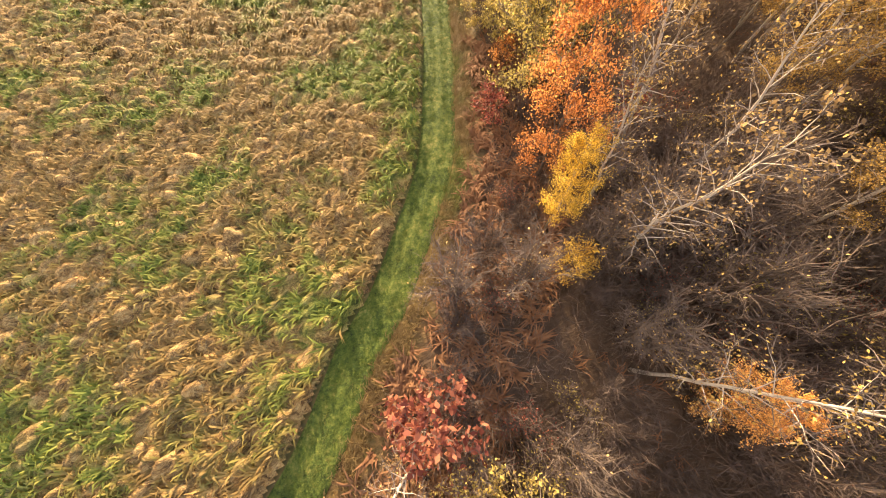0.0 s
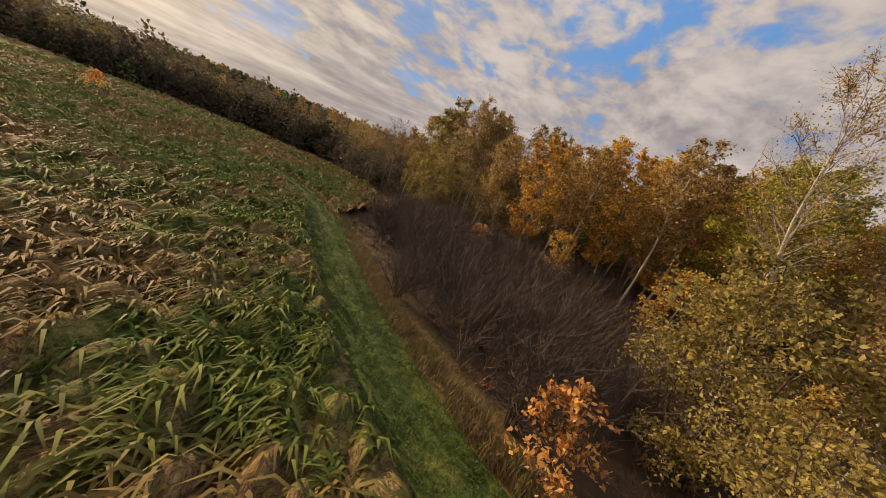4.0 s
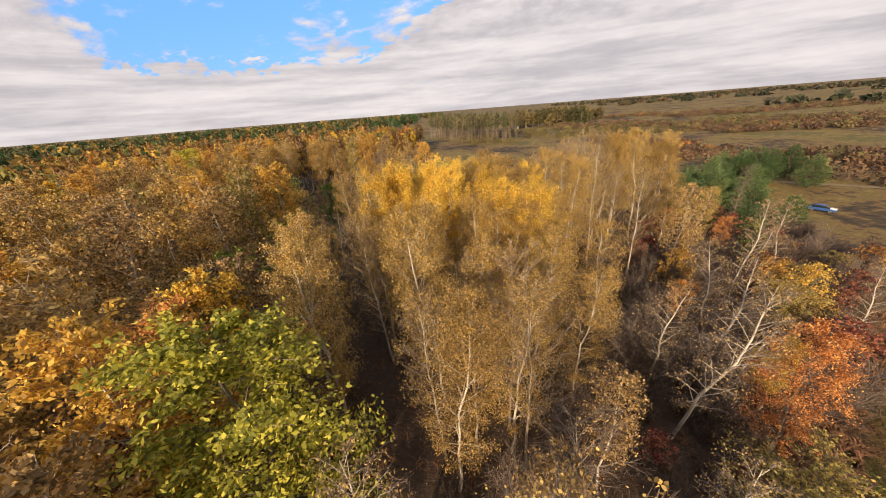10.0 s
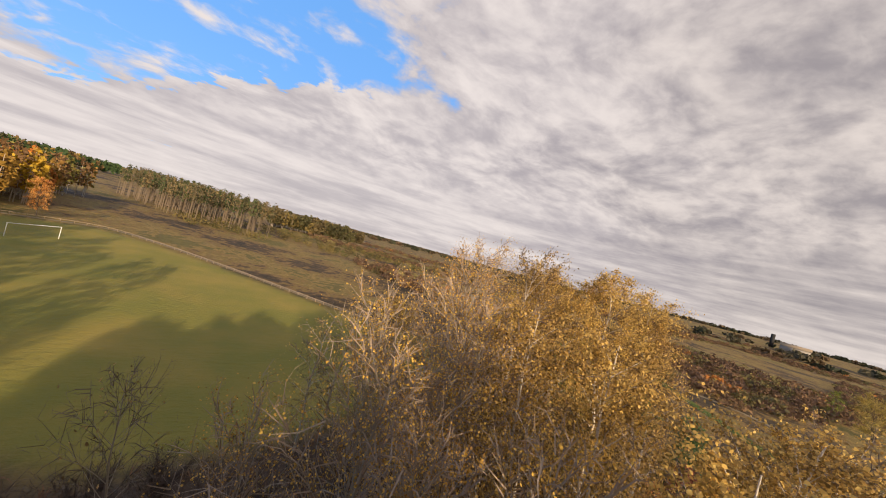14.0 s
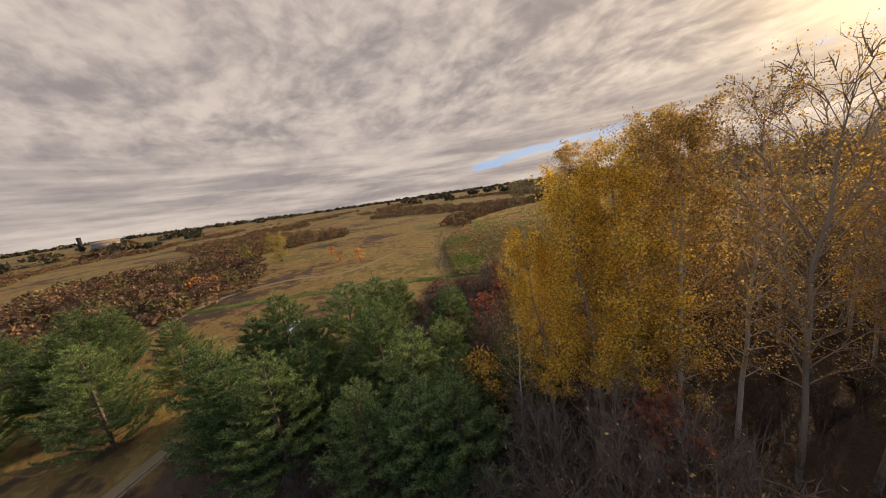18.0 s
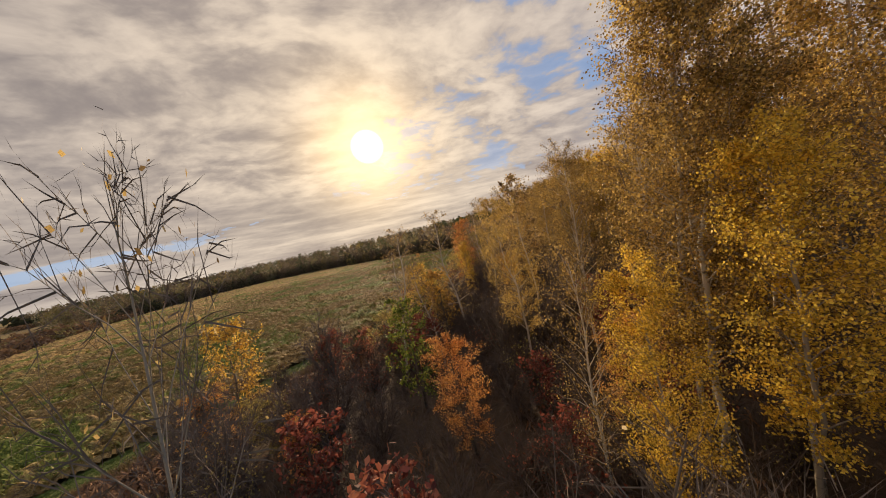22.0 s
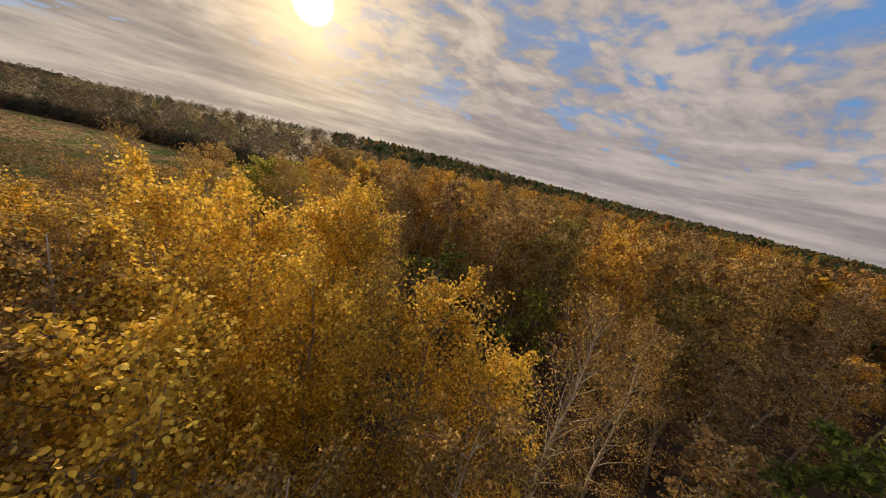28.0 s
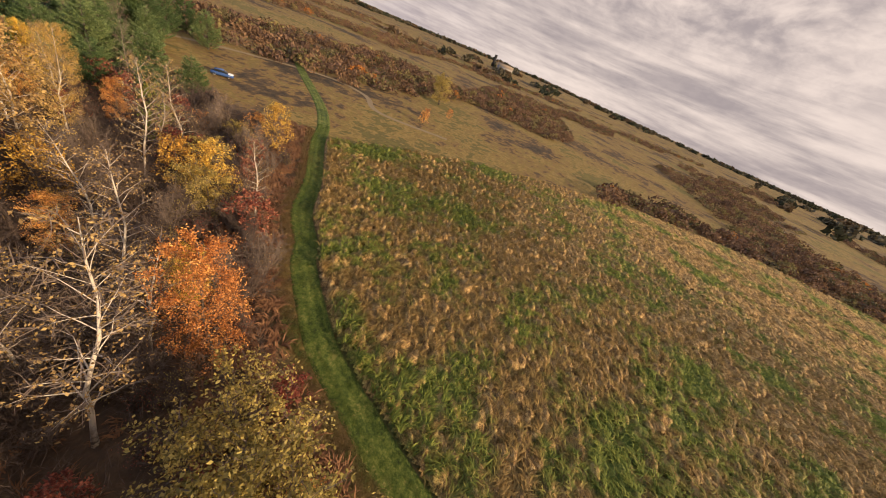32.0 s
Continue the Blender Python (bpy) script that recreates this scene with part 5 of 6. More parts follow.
# ---------------------------------------------------------------- far woods and scrub, each one sheet of many small crowns
def crowns(name, spots, heights, radii, tints, per, size, label, seed, trunk=True, low=0.25, stem=(0.42, 0.36, 0.29)):
    """Many small crowns of leaf clumps with stems under them, all one stuff object."""
    r = np.random.default_rng(seed)
    n = len(spots)
    i = np.repeat(np.arange(n), per)
    dv = unit(r.normal(size=(len(i), 3)))
    q = r.uniform(0.45, 1.0, (len(i), 1)) ** 0.6
    mid = heights[i] * (1 + low) / 2
    half = heights[i] * (1 - low) / 2
    c = np.stack([spots[i, 0] + dv[:, 0] * radii[i] * q[:, 0] * (1 - 0.45 * np.clip(dv[:, 2], 0, 1)), spots[i, 1] + dv[:, 1] * radii[i] * q[:, 0] * (1 - 0.45 * np.clip(dv[:, 2], 0, 1)), spots[i, 2] + mid + dv[:, 2] * half * q[:, 0]], 1)
    v, f = cards(c, 1.0, r, aspect=1.35)
    v = (v.reshape(-1, 4, 3) - c[:, None]) * (size * (0.6 + radii[i] / 3.0))[:, None, None] + c[:, None]
    col = np.repeat(np.concatenate([tints, np.ones((n, 1))], 1)[i], 4, 0)
    v = v.reshape(-1, 3)
    if trunk:
        t = np.stack([spots + (-0.14, 0, 0), spots + (0.14, 0, 0), spots + np.stack([0 * heights + 0.05, 0 * heights, heights * 0.9], 1), spots + np.stack([0 * heights - 0.05, 0 * heights, heights * 0.9], 1)], 1)
        f = np.concatenate([f, np.arange(4 * n).reshape(n, 4) + len(v)])
        v = np.concatenate([v, t.reshape(-1, 3)])
        col = np.concatenate([col, np.tile(np.array([[*stem, 1.0]]), (4 * n, 1))])
    return tagged(new(name, solid(name, v, f, M_FAR, tint=("tint", col))), label, name.replace("_", " "), kind="stuff")


def palette(r, n, cols, p):
    c = np.array(cols)[r.choice(len(cols), n, p=np.array(p) / sum(p))]
    return c * r.uniform(0.7, 1.3, (n, 1))


AUTUMN = [(0.30, 0.17, 0.05), (0.42, 0.25, 0.05), (0.19, 0.11, 0.05), (0.22, 0.19, 0.05), (0.45, 0.16, 0.03), (0.07, 0.10, 0.03), (0.5, 0.33, 0.04)]
r = np.random.default_rng(9)


def scatter(r, n, box, test):
    out = []
    while len(out) < n:
        x, y = r.uniform(box[0], box[1], 4000), r.uniform(box[2], box[3], 4000)
        k = test(x, y)
        out += list(zip(x[k], y[k]))
    p = np.array(out[:n])
    return np.column_stack([p, ridge(p[:, 0], p[:, 1])])


s = scatter(r, 1500, (60, 275, -180, 255), lambda x, y: inside(WOOD, x, y) & ~inside(GLADE, x, y) & ((x > 122) & (y < 150) | (y < -58)))
crowns("mixed_wood", s, np.where(s[:, 1] > 140, r.uniform(9, 14, len(s)), r.uniform(14, 20, len(s))), r.uniform(2.0, 3.4, len(s)), palette(r, len(s), AUTUMN, (5, 4, 4, 2, 1, 1.2, 1)), 95, 0.75, "autumn birch and mixed wood in gold, brown and green", 91)
s = scatter(r, 2600, (200, 1500, -1500, 900), lambda x, y: (np.degrees(np.arctan2(-x, y)) < -20) & (np.degrees(np.arctan2(-x, y)) > -170) & (np.hypot(x, y) > 250) & (np.hypot(x, y) < 1500) & (r.uniform(size=x.shape) < 260 / np.hypot(x, y)))
crowns("distant_wood", s, r.uniform(12, 19, len(s)), r.uniform(4, 8, len(s)), palette(r, len(s), [(0.05, 0.085, 0.03), (0.10, 0.10, 0.04), (0.3, 0.2, 0.05), (0.18, 0.12, 0.05)], (5, 3, 1.5, 1.5)), 34, 1.5, "distant dark green and brown forest", 92, trunk=False, low=0.05)
s = scatter(r, 2400, (-500, 700, 120, 900), lambda x, y: (np.degrees(np.arctan2(-x, y)) < 34) & (np.degrees(np.arctan2(-x, y)) > -75) & ~inside(MEADOW, x, y) & (y > 120) & (edge_distance(MEADOW, x, y) > 4) & ~(inside(WOOD, x, y) & (y < 145)) & ~((x < -40) & (y < 245)) & (r.uniform(size=x.shape) < 240 / y))
crowns("ridge_wood", s, r.uniform(9, 17, len(s)), r.uniform(3, 6, len(s)), palette(r, len(s), [(0.0935, 0.105, 0.0551), (0.187, 0.149, 0.0935), (0.231, 0.198, 0.0884), (0.165, 0.122, 0.0826), (0.331, 0.253, 0.0826)], (3, 4, 2, 3, 0.8)), 130, 0.45, "dark wooded ridge beyond the meadow", 93, trunk=False, low=0.05)


FAR_EDGE = smooth_line([(71, 106), (73, 116), (68, 131), (58, 153), (45, 180), (24, 207), (-6, 234), (-46, 253), (-84, 224), (-100, 182)], 1.3)
s = np.repeat(FAR_EDGE[4:], 5, 0) + r.normal(0, 1, ((len(FAR_EDGE) - 4) * 5, 2)) * 1.5 + np.tile(np.arange(5)[:, None] * np.array([[0.6, 3.0]]), (len(FAR_EDGE) - 4, 1))
s = np.column_stack([s, ridge(s[:, 0], s[:, 1])])
crowns("meadow_hedge", s, r.uniform(4.5, 9.5, len(s)), r.uniform(1.6, 3.2, len(s)), palette(r, len(s), [(0.0632, 0.0674, 0.0355), (0.134, 0.103, 0.0674), (0.166, 0.143, 0.0632), (0.111, 0.0788, 0.0554), (0.237, 0.181, 0.0554)], (3, 4, 2, 3, 0.6)), 130, 0.38, "dark brown belt of trees along the far side of the meadow", 98, trunk=False, low=0.0)


s = scatter(r, 260, (58, 104, 84, 190), lambda x, y: ~inside(MEADOW, x, y) & (edge_distance(MEADOW, x, y) > 1.0) & (x > 60 + 0.1 * (y - 96)))
crowns("wood_edge_scrub", s, r.uniform(3.5, 8.0, len(s)), r.uniform(1.6, 3.0, len(s)), palette(r, len(s), [(0.10, 0.085, 0.055), (0.16, 0.12, 0.08), (0.15, 0.13, 0.06)], (3, 4, 2)), 170, 0.28, "grey-brown scrub between the wood and the meadow", 89, low=0.0, stem=(0.16, 0.13, 0.10))


def scrub_test(x, y):
    az = np.degrees(np.arctan2(-x, y))
    stripe = np.sin(x * 0.021 + y * 0.034 + 1.3 * np.sin(x * 0.012)) + 0.7 * np.sin(y * 0.05 - x * 0.017 + 2.0)
    return (az > 15) & (az < 178) & (stripe > 0.15) & ~inside(MEADOW, x, y) & ~inside(LAWN, x, y) & ~inside(WOOD, x, y) & (np.hypot(x + 14, y + 14) > 46) & (edge_distance(LAWN, x, y) > 30)


s = scatter(r, 5600, (-620, -20, -420, 420), lambda x, y: scrub_test(x, y) & (r.uniform(size=x.shape) < 170 / np.hypot(x, y)))
crowns("heath_scrub", s, r.uniform(1.6, 4.6, len(s)), r.uniform(1.8, 4.4, len(s)), palette(r, len(s), [(0.14, 0.085, 0.055), (0.20, 0.12, 0.065), (0.13, 0.11, 0.05), (0.22, 0.18, 0.07), (0.4, 0.16, 0.04)], (4, 4, 1.4, 1.2, 0.08)), 72, 0.46, "brown and olive scrub in long hedges over the heath", 94, trunk=False, low=0.0)
s = scatter(r, 1500, (-2200, -300, -1900, 1500), lambda x, y: (np.hypot(x, y) > 480) & (np.hypot(x, y) < 2200) & ((np.sin(x * 0.006 + y * 0.009) + 0.6 * np.sin(y * 0.013 - x * 0.004) > 0.5) | (np.hypot(x, y) > 1300)))
crowns("far_hedges", s, r.uniform(5, 12, len(s)), r.uniform(6, 14, len(s)), palette(r, len(s), [(0.05, 0.055, 0.03), (0.09, 0.08, 0.05), (0.13, 0.09, 0.05)], (4, 3, 2)), 30, 1.6, "dark hedges and copses on the horizon", 95, trunk=False, low=0.0)
s = scatter(r, 420, (20, 150, -420, -195), lambda x, y: (x + 0.55 * (y + 200) > 6) & (x + 0.55 * (y + 200) < 62) & (x < 100))
crowns("pole_wood", s, r.uniform(17, 21, len(s)), r.uniform(1.3, 2.2, len(s)), palette(r, len(s), [(0.07, 0.09, 0.035), (0.14, 0.12, 0.06), (0.2, 0.15, 0.07)], (3, 3, 2)), 40, 0.8, "stand of tall thin trunks with high crowns", 96, low=0.45, stem=(0.2, 0.155, 0.11))
s = scatter(r, 110, (-75, 12, -360, -300), lambda x, y: np.sin(x * 0.2) + np.sin(y * 0.17) > -0.6)
crowns("copse", s, r.uniform(12, 19, len(s)), r.uniform(4, 6.5, len(s)), palette(r, len(s), [(0.13, 0.10, 0.045), (0.2, 0.15, 0.05), (0.09, 0.085, 0.035)], (3, 2, 3)), 110, 0.8, "rounded copse of brown oaks beyond the pitch", 99, low=0.15)
s = scatter(r, 420, (-190, 60, -265, -175), lambda x, y: np.sin(x * 0.11 + y * 0.05) + np.sin(y * 0.21) > -0.2)
crowns("orchard_scrub", s, r.uniform(2.0, 4.5, len(s)), r.uniform(1.6, 3.2, len(s)), palette(r, len(s), [(0.13, 0.12, 0.045), (0.18, 0.14, 0.05), (0.10, 0.085, 0.04)], (3, 3, 2)), 60, 0.45, "low olive bushes across the field behind the fence", 90, trunk=False, low=0.0)
s = scatter(r, 160, (70, 118, -200, -120), lambda x, y: x > 84 - 0.1 * (y + 120))
crowns("pitch_wood", s, r.uniform(11, 17, len(s)), r.uniform(2.2, 3.4, len(s)), palette(r, len(s), AUTUMN, (3, 2, 4, 2, 1.5, 2, 1)), 110, 0.7, "mixed autumn trees behind the football pitch", 97)


# ---------------------------------------------------------------- grass, one tuft after another
def tufts(name, pts, blades, length, width, lean, mat, label, seed, way=None, z=0.0):
    """Tufts of bent blades, combed in one direction."""
    r = np.random.default_rng(seed)
    n = len(pts)
    i = np.repeat(np.arange(n), blades)
    m = len(i)
    xy = pts[i] + r.normal(0, 0.13, (m, 2))
    base = np.column_stack([xy, np.full(m, z) if z is not None else ridged(xy[:, 0], xy[:, 1]) * 0.85])
    a = (way[i] if way is not None else 0) + r.normal(0, 0.75, m)
    L = length * r.uniform(0.5, 1.25, m)
    k = lean * r.uniform(0.6, 1.2, m)
    out = np.column_stack([np.cos(a), np.sin(a), np.zeros(m)])
    p1 = base + out * (L * k * 0.45)[:, None] + np.column_stack([np.zeros((m, 2)), L * 0.42])
    p2 = base + out * (L * k)[:, None] + np.column_stack([np.zeros((m, 2)), L * (0.62 - 0.42 * np.minimum(k, 1.2))])
    sd = np.column_stack([-np.sin(a), np.cos(a), r.normal(0, 0.3, m)]) * width
    v = np.stack([base - sd, base + sd, p1 - sd * 0.8, p1 + sd * 0.8, p2], 1).reshape(-1, 3)
    o = np.arange(m)[:, None] * 5
    return tagged(new(name, solid(name, v, [o + np.array([[0, 1, 3, 2]]), o + np.array([[2, 3, 4]])], mat)), label, "grass", kind="stuff")


def near_line(r, n, lo, hi, first, last):
    k = r.integers(first, last, n)
    t = unit(np.gradient(LINE, axis=0))
    nrm = np.stack([t[:, 1], -t[:, 0]], 1)
    return LINE[k] + t[k] * r.uniform(-0.6, 0.6, (n, 1)) + nrm[k] * r.uniform(lo, hi, (n, 1))


HASH = np.random.default_rng(12).uniform(-0.5, 0.5, (64, 64, 3))


def ridged(x, y):
    """Matted tussocks: uneven domes of bent grass that lean over one another, with clefts between."""
    wx = x + 0.5 * np.sin(y * 0.43 + 0.6 * np.sin(x * 0.31)) + 0.22 * np.sin(y * 1.7 + x * 0.4)
    wy = y + 0.5 * np.sin(x * 0.37 + 1.1) + 0.22 * np.sin(x * 1.3 - y * 0.5)
    u, v = (wx * 0.9 + wy * 0.44) / 1.4, (wy * 0.9 - wx * 0.44) / 0.78
    iu, iv = np.floor(u).astype(int), np.floor(v).astype(int)
    best, size, lean = np.full(np.shape(u), 9.0), np.zeros(np.shape(u)), np.zeros(np.shape(u))
    for du in (-1, 0, 1):
        for dv in (-1, 0, 1):
            h = HASH[(iu + du) % 64, (iv + dv) % 64]
            cu, cv = iu + du + 0.5 + 0.9 * h[..., 0], iv + dv + 0.5 + 0.9 * h[..., 1]
            dd = (u - cu) ** 2 + (v - cv) ** 2
            near_ = dd < best
            lean = np.where(near_, v - cv, lean)
            size = np.where(near_, 0.30 + 0.42 * (h[..., 2] + 0.5), size)
            best = np.minimum(best, dd)
    return size * np.clip(1 - best * 1.5, 0, 1) ** 0.7 * (1 + 0.6 * np.clip(lean, -0.6, 0.6)) * 1.45


def sward(name, step, lo, hi, reach, label):
    """A sheet of matted grass between two distances from the path."""
    sx, sy = np.meshgrid(np.arange(reach[0], reach[1], step), np.arange(reach[2], reach[3], step), indexing="ij")
    far = np.full(sx.shape, 999.0)
    within = inside(MEADOW, sx, sy)
    far[within] = line_distance(sx[within], sy[within])
    keep = within & (far > 1.3) & ((far > lo) | (sy > 134.4) | (sx < -81.4)) & (far < hi)
    sz = np.zeros(sx.shape)
    soft = np.clip((far[keep] - lo - 0.05) / 0.9, 0, 1) if lo < 5 else 1.0
    sz[keep] = ridged(sx[keep], sy[keep]) * soft
    gz = 0.07 * 0.6 * sum(np.sin(sx * kx + ph) * np.sin(sy * ky + ph * 1.7) for kx, ky, ph in ((0.31, 0.27, 0.3), (0.83, 0.61, 1.1), (1.4, 1.9, 2.2)))
    sz = sz + np.where(far > 2.5, gz, 0) + 0.06
    cell = keep[:-1, :-1] & keep[1:, :-1] & keep[1:, 1:] & keep[:-1, 1:]
    si = np.arange(sx.size).reshape(sx.shape)
    sq = np.stack([si[:-1, :-1][cell], si[1:, :-1][cell], si[1:, 1:][cell], si[:-1, 1:][cell]], -1)
    used = np.unique(sq)
    remap = np.zeros(sx.size, np.int64)
    remap[used] = np.arange(len(used))
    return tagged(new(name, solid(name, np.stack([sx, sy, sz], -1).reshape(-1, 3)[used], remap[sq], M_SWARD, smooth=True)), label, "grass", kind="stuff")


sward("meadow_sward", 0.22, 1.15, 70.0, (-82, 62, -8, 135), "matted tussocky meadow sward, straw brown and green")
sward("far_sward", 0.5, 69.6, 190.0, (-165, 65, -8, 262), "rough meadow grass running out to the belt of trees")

r = np.random.default_rng(15)
p = []
while len(p) < 30000:
    q = np.column_stack([r.uniform(-75, 62, 9000), r.uniform(-4, 150, 9000)])
    dist = np.minimum(line_distance(q[:, 0], q[:, 1]), 80)
    keep = inside(MEADOW, q[:, 0], q[:, 1]) & (dist > 1.7) & (r.uniform(size=9000) < np.clip(1.25 - dist / 62, 0.12, 1))
    clump = np.sin(q[:, 0] * 1.9 + 1.5 * np.sin(q[:, 1] * 0.8)) * np.sin(q[:, 1] * 2.3 + 1.2 * np.sin(q[:, 0] * 1.1)) > -0.35
    p += list(q[keep & clump])
p = np.array(p[:30000])
way = 2.6 + 0.7 * np.sin(p[:, 0] * 0.09 + 1.0) + 0.6 * np.sin(p[:, 1] * 0.11)
tufts("meadow_tufts", p, 11, 0.95, 0.05, 1.0, M_TUFT, "matted tussocks of straw-brown and green meadow grass", 16, way, z=None)
p = near_line(r, 2000, 1.2, 2.3, START - 6, BEND + 4)
tufts("verge_grass", p, 12, 0.75, 0.016, 0.6, M_VERGE, "rough straw-coloured grass between path and wood", 17, np.full(len(p), 0.4))
p = near_line(r, 9000, -1.1, 1.1, START - 10, min(BEND + 26, len(LINE) - 1))
tufts("path_grass", p, 7, 0.16, 0.012, 0.5, M_MOWN, "short mown grass of the path", 18, r.uniform(0, 6.28, len(p)), z=0.12)
p = near_line(r, 1300, 2.4, 9.0, START - 6, BEND - 46)
tufts("bracken", p, 14, 1.15, 0.05, 0.85, M_FERN, "rust-brown dead bracken along the wood's edge", 19, r.uniform(0, 6.28, len(p)))
q = np.column_stack([r.uniform(-30, 110, 9000), r.uniform(-55, 112, 9000)])
q = q[inside(WOOD, q[:, 0], q[:, 1])][:3600]
tufts("forest_floor_growth", q, 10, 0.8, 0.03, 0.9, M_FERN, "brown dead growth on the woodland floor", 20, r.uniform(0, 6.28, len(q)))


# ---------------------------------------------------------------- football pitch, fence, bench, car, tower
def box(x0, x1, y0, y1, z0, z1):
    v = np.array([(x, y, z) for z in (z0, z1) for y in (y0, y1) for x in (x0, x1)], float)
    return v, np.array([(0, 2, 3, 1), (4, 5, 7, 6), (0, 1, 5, 4), (2, 6, 7, 3), (0, 4, 6, 2), (1, 3, 7, 5)])


def bar(a, b, r0):
    return tube(np.array([a, (np.array(a) + np.array(b)) / 2, b], float), [r0, r0, r0], 8)


def goal(x, y, turn, wide, label):
    g = tagged(new("football_goal"), label, "football goal", "goals of the pitch")
    h = 2.44 if wide > 6.5 else 2.2
    part("post", solid("post", *bar((-wide / 2, 0, 0), (-wide / 2, 0, h), 0.06), M_WHITE), g)
    part("post", solid("post", *bar((wide / 2, 0, 0), (wide / 2, 0, h), 0.06), M_WHITE), g)
    part("crossbar", solid("crossbar", *bar((-wide / 2 - 0.06, 0, h), (wide / 2 + 0.06, 0, h), 0.06), M_WHITE), g)
    net = []
    for i in np.linspace(-wide / 2, wide / 2, 15):
        net.append(bar((i, 0.02, h), (i, 0.8, h - 0.1), 0.006))
        net.append(bar((i, 0.8, h - 0.1), (i, 1.8, 0.02), 0.006))
    for j in np.linspace(0.05, 0.95, 7):
        net.append(bar((-wide / 2, 0.8 + j, (h - 0.1) * (1 - j)), (wide / 2, 0.8 + j, (h - 0.1) * (1 - j)), 0.006))
    part("net", solid("net", *join(net), M_NET), g)
    g.matrix_basis = at(x, y, 0.0, turn)
    return g


goal(18.2, -36.0, -132.0, 6.5, "white football goal standing in the shade of the wood")
goal(67.4, -90.0, 228.0, 7.32, "white football goal at the far end of the pitch")

FENCE = smooth_line([(-11, -32), (-5, -40), (2, -50), (9.8, -57), (15, -63), (31, -83), (43, -97.4), (53, -108), (66, -117.4), (84, -111)], 2.2)
rail = tagged(new("timber_fence"), "low weathered timber rail fence along the pitch", "fence")
post_me = solid("post", *box(-0.06, 0.06, -0.06, 0.06, 0, 0.75), M_WOOD)
for a, b in zip(FENCE[:-1], FENCE[1:]):
    o = part("post", post_me, rail)
    o.location = (a[0], a[1], 0)
    va, qa = tube(np.array([(*a, 0.66), (*(a + b) / 2, 0.655), (*b, 0.66)]), [0.07] * 3, 5)
    part("rail", solid("rail", va, qa, M_WOOD), rail)
strip("sand_track", FENCE[:-1] + np.array([-0.9, -1.1]), [(-0.8, 0.01), (-0.6, 0.05), (0.6, 0.05), (0.8, 0.01)], M_SAND, "pale sandy footpath beside the fence", "path")
strip("field_track", smooth_line([(-16, -49), (-40, -44), (-66, -24), (-67, -8), (-56, 4), (-62, 24)], 1.5), [(-0.9, 0.01), (-0.8, 0.05), (-0.5, 0.05), (-0.3, 0.02), (0.3, 0.02), (0.5, 0.05), (0.8, 0.05), (0.9, 0.01)], M_SAND, "sandy vehicle track across the heath", "track")

bench = tagged(new("wooden_bench"), "small pale wooden bench beside the pitch", "bench")
for k in range(3):
    part("seat_slat", solid("seat_slat", *box(-0.8, 0.8, -0.25 + 0.17 * k, -0.11 + 0.17 * k, 0.43, 0.47), M_WOOD), bench)
for k in range(2):
    part("back_slat", solid("back_slat", *box(-0.8, 0.8, 0.28, 0.32, 0.60 + 0.2 * k, 0.74 + 0.2 * k), M_WOOD), bench)
for sx in (-0.62, 0.62):
    part("leg", solid("leg", *box(sx - 0.05, sx + 0.05, -0.2, 0.28, 0.0, 0.43), M_WOOD), bench)
    part("back_post", solid("back_post", *box(sx - 0.05, sx + 0.05, 0.22, 0.28, 0.43, 0.95), M_WOOD), bench)
bench.matrix_basis = at(7.5, -45.4, 0, 44)


def loft(sections):
    """A closed body from cross sections that all have the same number of points."""
    s = np.array(sections, float)
    n, k = s.shape[:2]
    i = np.arange(n * k).reshape(n, k)
    j = np.roll(i, -1, 1)
    q = np.stack([i[:-1], j[:-1], j[1:], i[1:]], -1).reshape(-1, 4)
    return s.reshape(-1, 3), q


def ring(x, half, z0, z1, n=12):
    a = np.arange(n) * 2 * np.pi / n
    sq = lambda t: np.sign(t) * np.abs(t) ** 0.45
    return np.stack([np.full(n, x), half * sq(np.cos(a)), (z0 + z1) / 2 + (z1 - z0) / 2 * sq(np.sin(a))], 1)


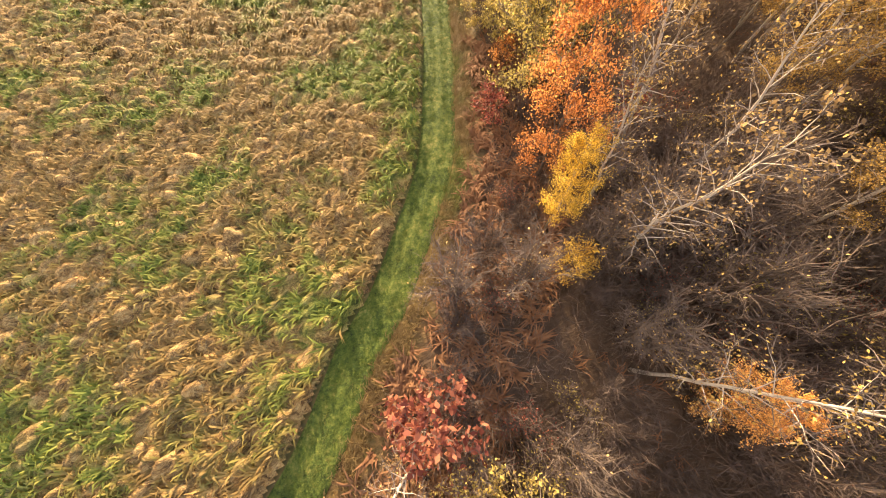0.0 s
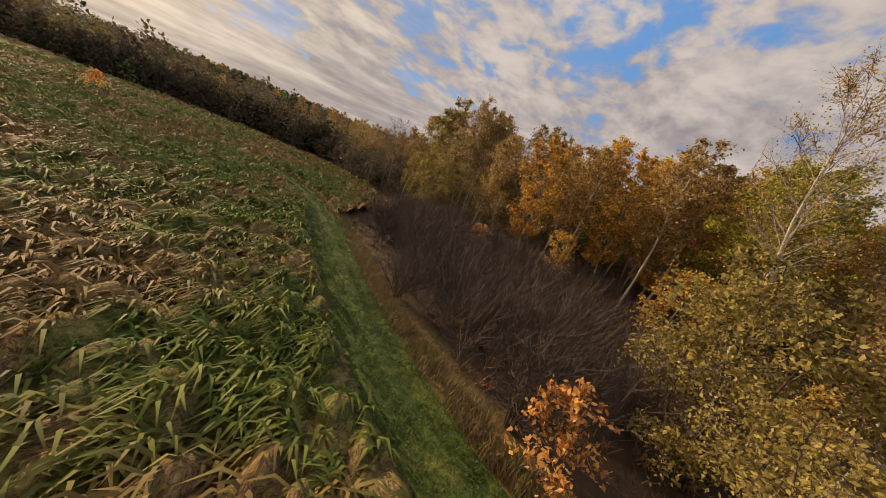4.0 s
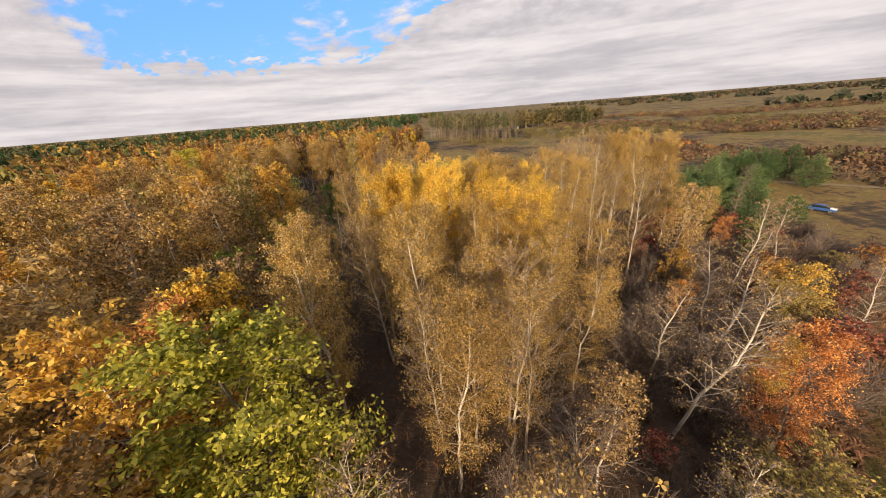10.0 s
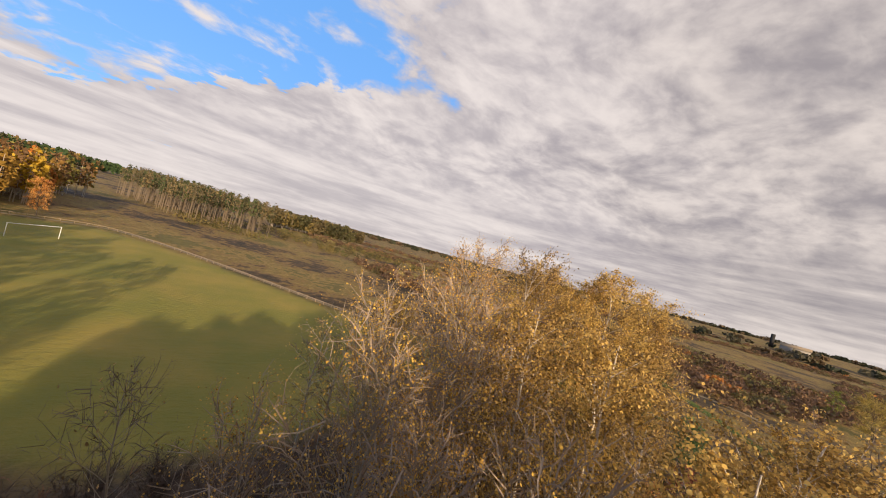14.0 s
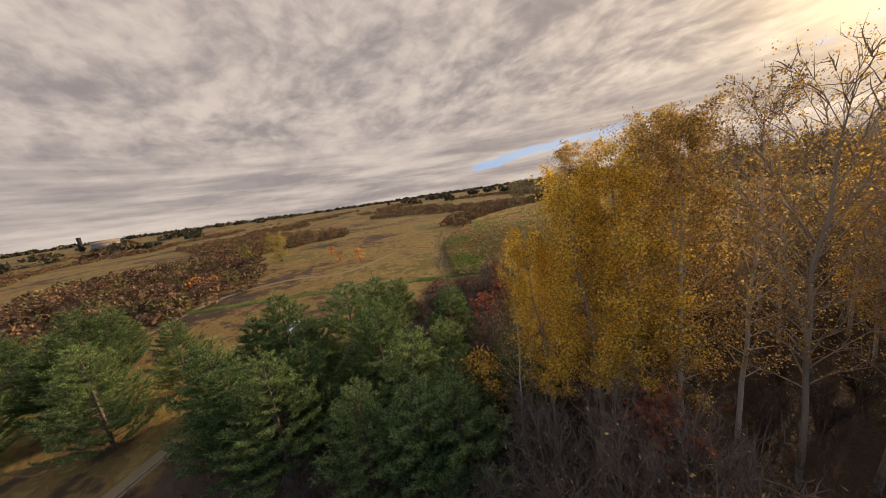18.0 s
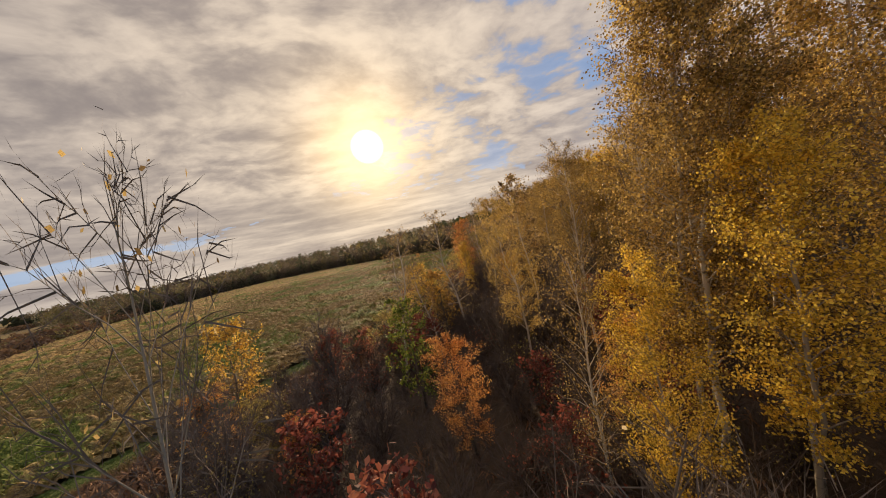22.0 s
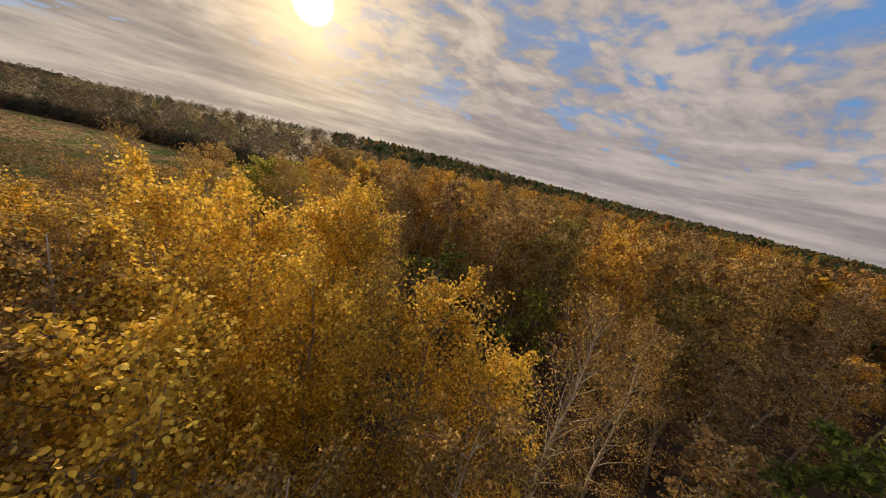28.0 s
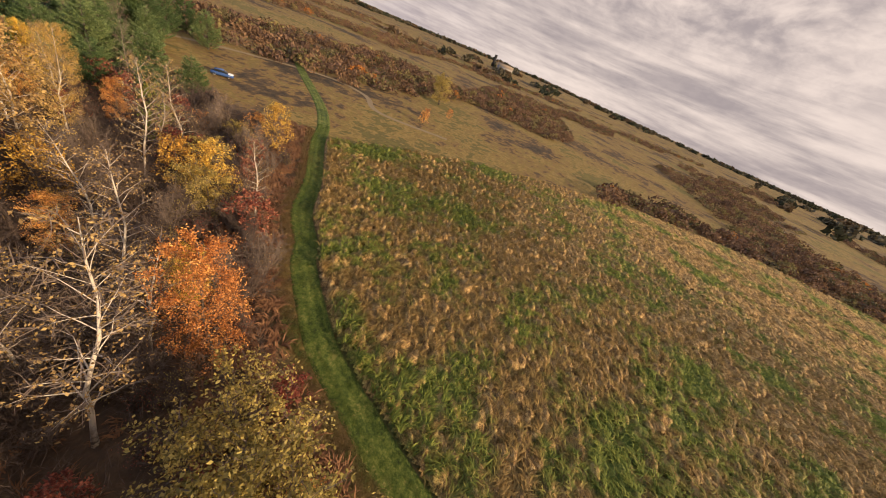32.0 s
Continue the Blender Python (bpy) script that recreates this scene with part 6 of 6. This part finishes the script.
car = tagged(new("parked_car"), "blue car parked on the rough grass, bonnet glare painted white", "car")
part("body", solid("body", *loft([ring(-2.1, 0.3, 0.45, 0.7), ring(-2.05, 0.78, 0.3, 0.86), ring(-1.3, 0.86, 0.26, 0.94), ring(0.2, 0.87, 0.24, 0.95), ring(1.2, 0.86, 0.25, 0.9), ring(1.9, 0.8, 0.28, 0.78), ring(2.05, 0.3, 0.4, 0.6)]), M_CAR, smooth=True), car)
part("window_band", solid("window_band", *loft([ring(-1.75, 0.5, 0.9, 0.94), ring(-1.35, 0.72, 0.9, 1.33), ring(-0.2, 0.73, 0.9, 1.4), ring(0.25, 0.72, 0.9, 1.36), ring(1.0, 0.6, 0.88, 0.93)]), M_CARGLASS, smooth=True), car)
part("roof", solid("roof", *loft([ring(-1.45, 0.3, 1.34, 1.36), ring(-1.35, 0.62, 1.31, 1.41), ring(-0.2, 0.66, 1.36, 1.46), ring(0.2, 0.6, 1.33, 1.42), ring(0.32, 0.3, 1.34, 1.36)]), M_CAR, smooth=True), car)
# the sunlight caught by the bonnet is put in as white paint
part("bonnet", solid("bonnet", *loft([ring(1.0, 0.5, 0.9, 0.93), ring(1.1, 0.76, 0.86, 0.93), ring(1.85, 0.72, 0.76, 0.83), ring(1.95, 0.5, 0.76, 0.8)]), M_WHITE, smooth=True), car, "bonnet with the light it catches painted white")
for sx in (-1.3, 1.25):
    for sy in (-0.82, 0.82):
        wheel = part("wheel", solid("wheel", *tube(np.array([(sx, sy - 0.1, 0.32), (sx, sy, 0.32), (sx, sy + 0.1, 0.32)]), [0.30, 0.32, 0.30], 16), M_TYRE), car)
        part("rim", solid("rim", *tube(np.array([(sx, sy - 0.11, 0.32), (sx, sy, 0.32), (sx, sy + 0.11, 0.32)]), [0.18, 0.2, 0.18], 12), M_WHITE), wheel)
car.matrix_basis = at(-27.4, -19.2, 0.0, 130)

tx, ty, _ = np.array((-742.9, -82.0, 0.0))
base_z = float(ridge(tx, ty))
tower = tagged(new("distant_building"), "pale building with a slim dark tower on the far ridge", "building")
part("hall", solid("hall", *box(-26, 26, -9, 9, 0, 13), M_STONE), tower)
part("roof", solid("roof", np.array([(-27, -10, 13), (27, -10, 13), (27, 10, 13), (-27, 10, 13), (-27, 0, 20), (27, 0, 20)], float), [np.array([(0, 1, 5, 4), (2, 3, 4, 5)]), np.array([(0, 4, 3), (1, 2, 5)])], M_WOOD), tower)
part("tower", solid("tower", *box(-45, -37, -4, 4, 0, 34), M_TYRE), tower)
tower.matrix_basis = at(float(tx), float(ty), base_z + 2.0, 95.5, 0.66)
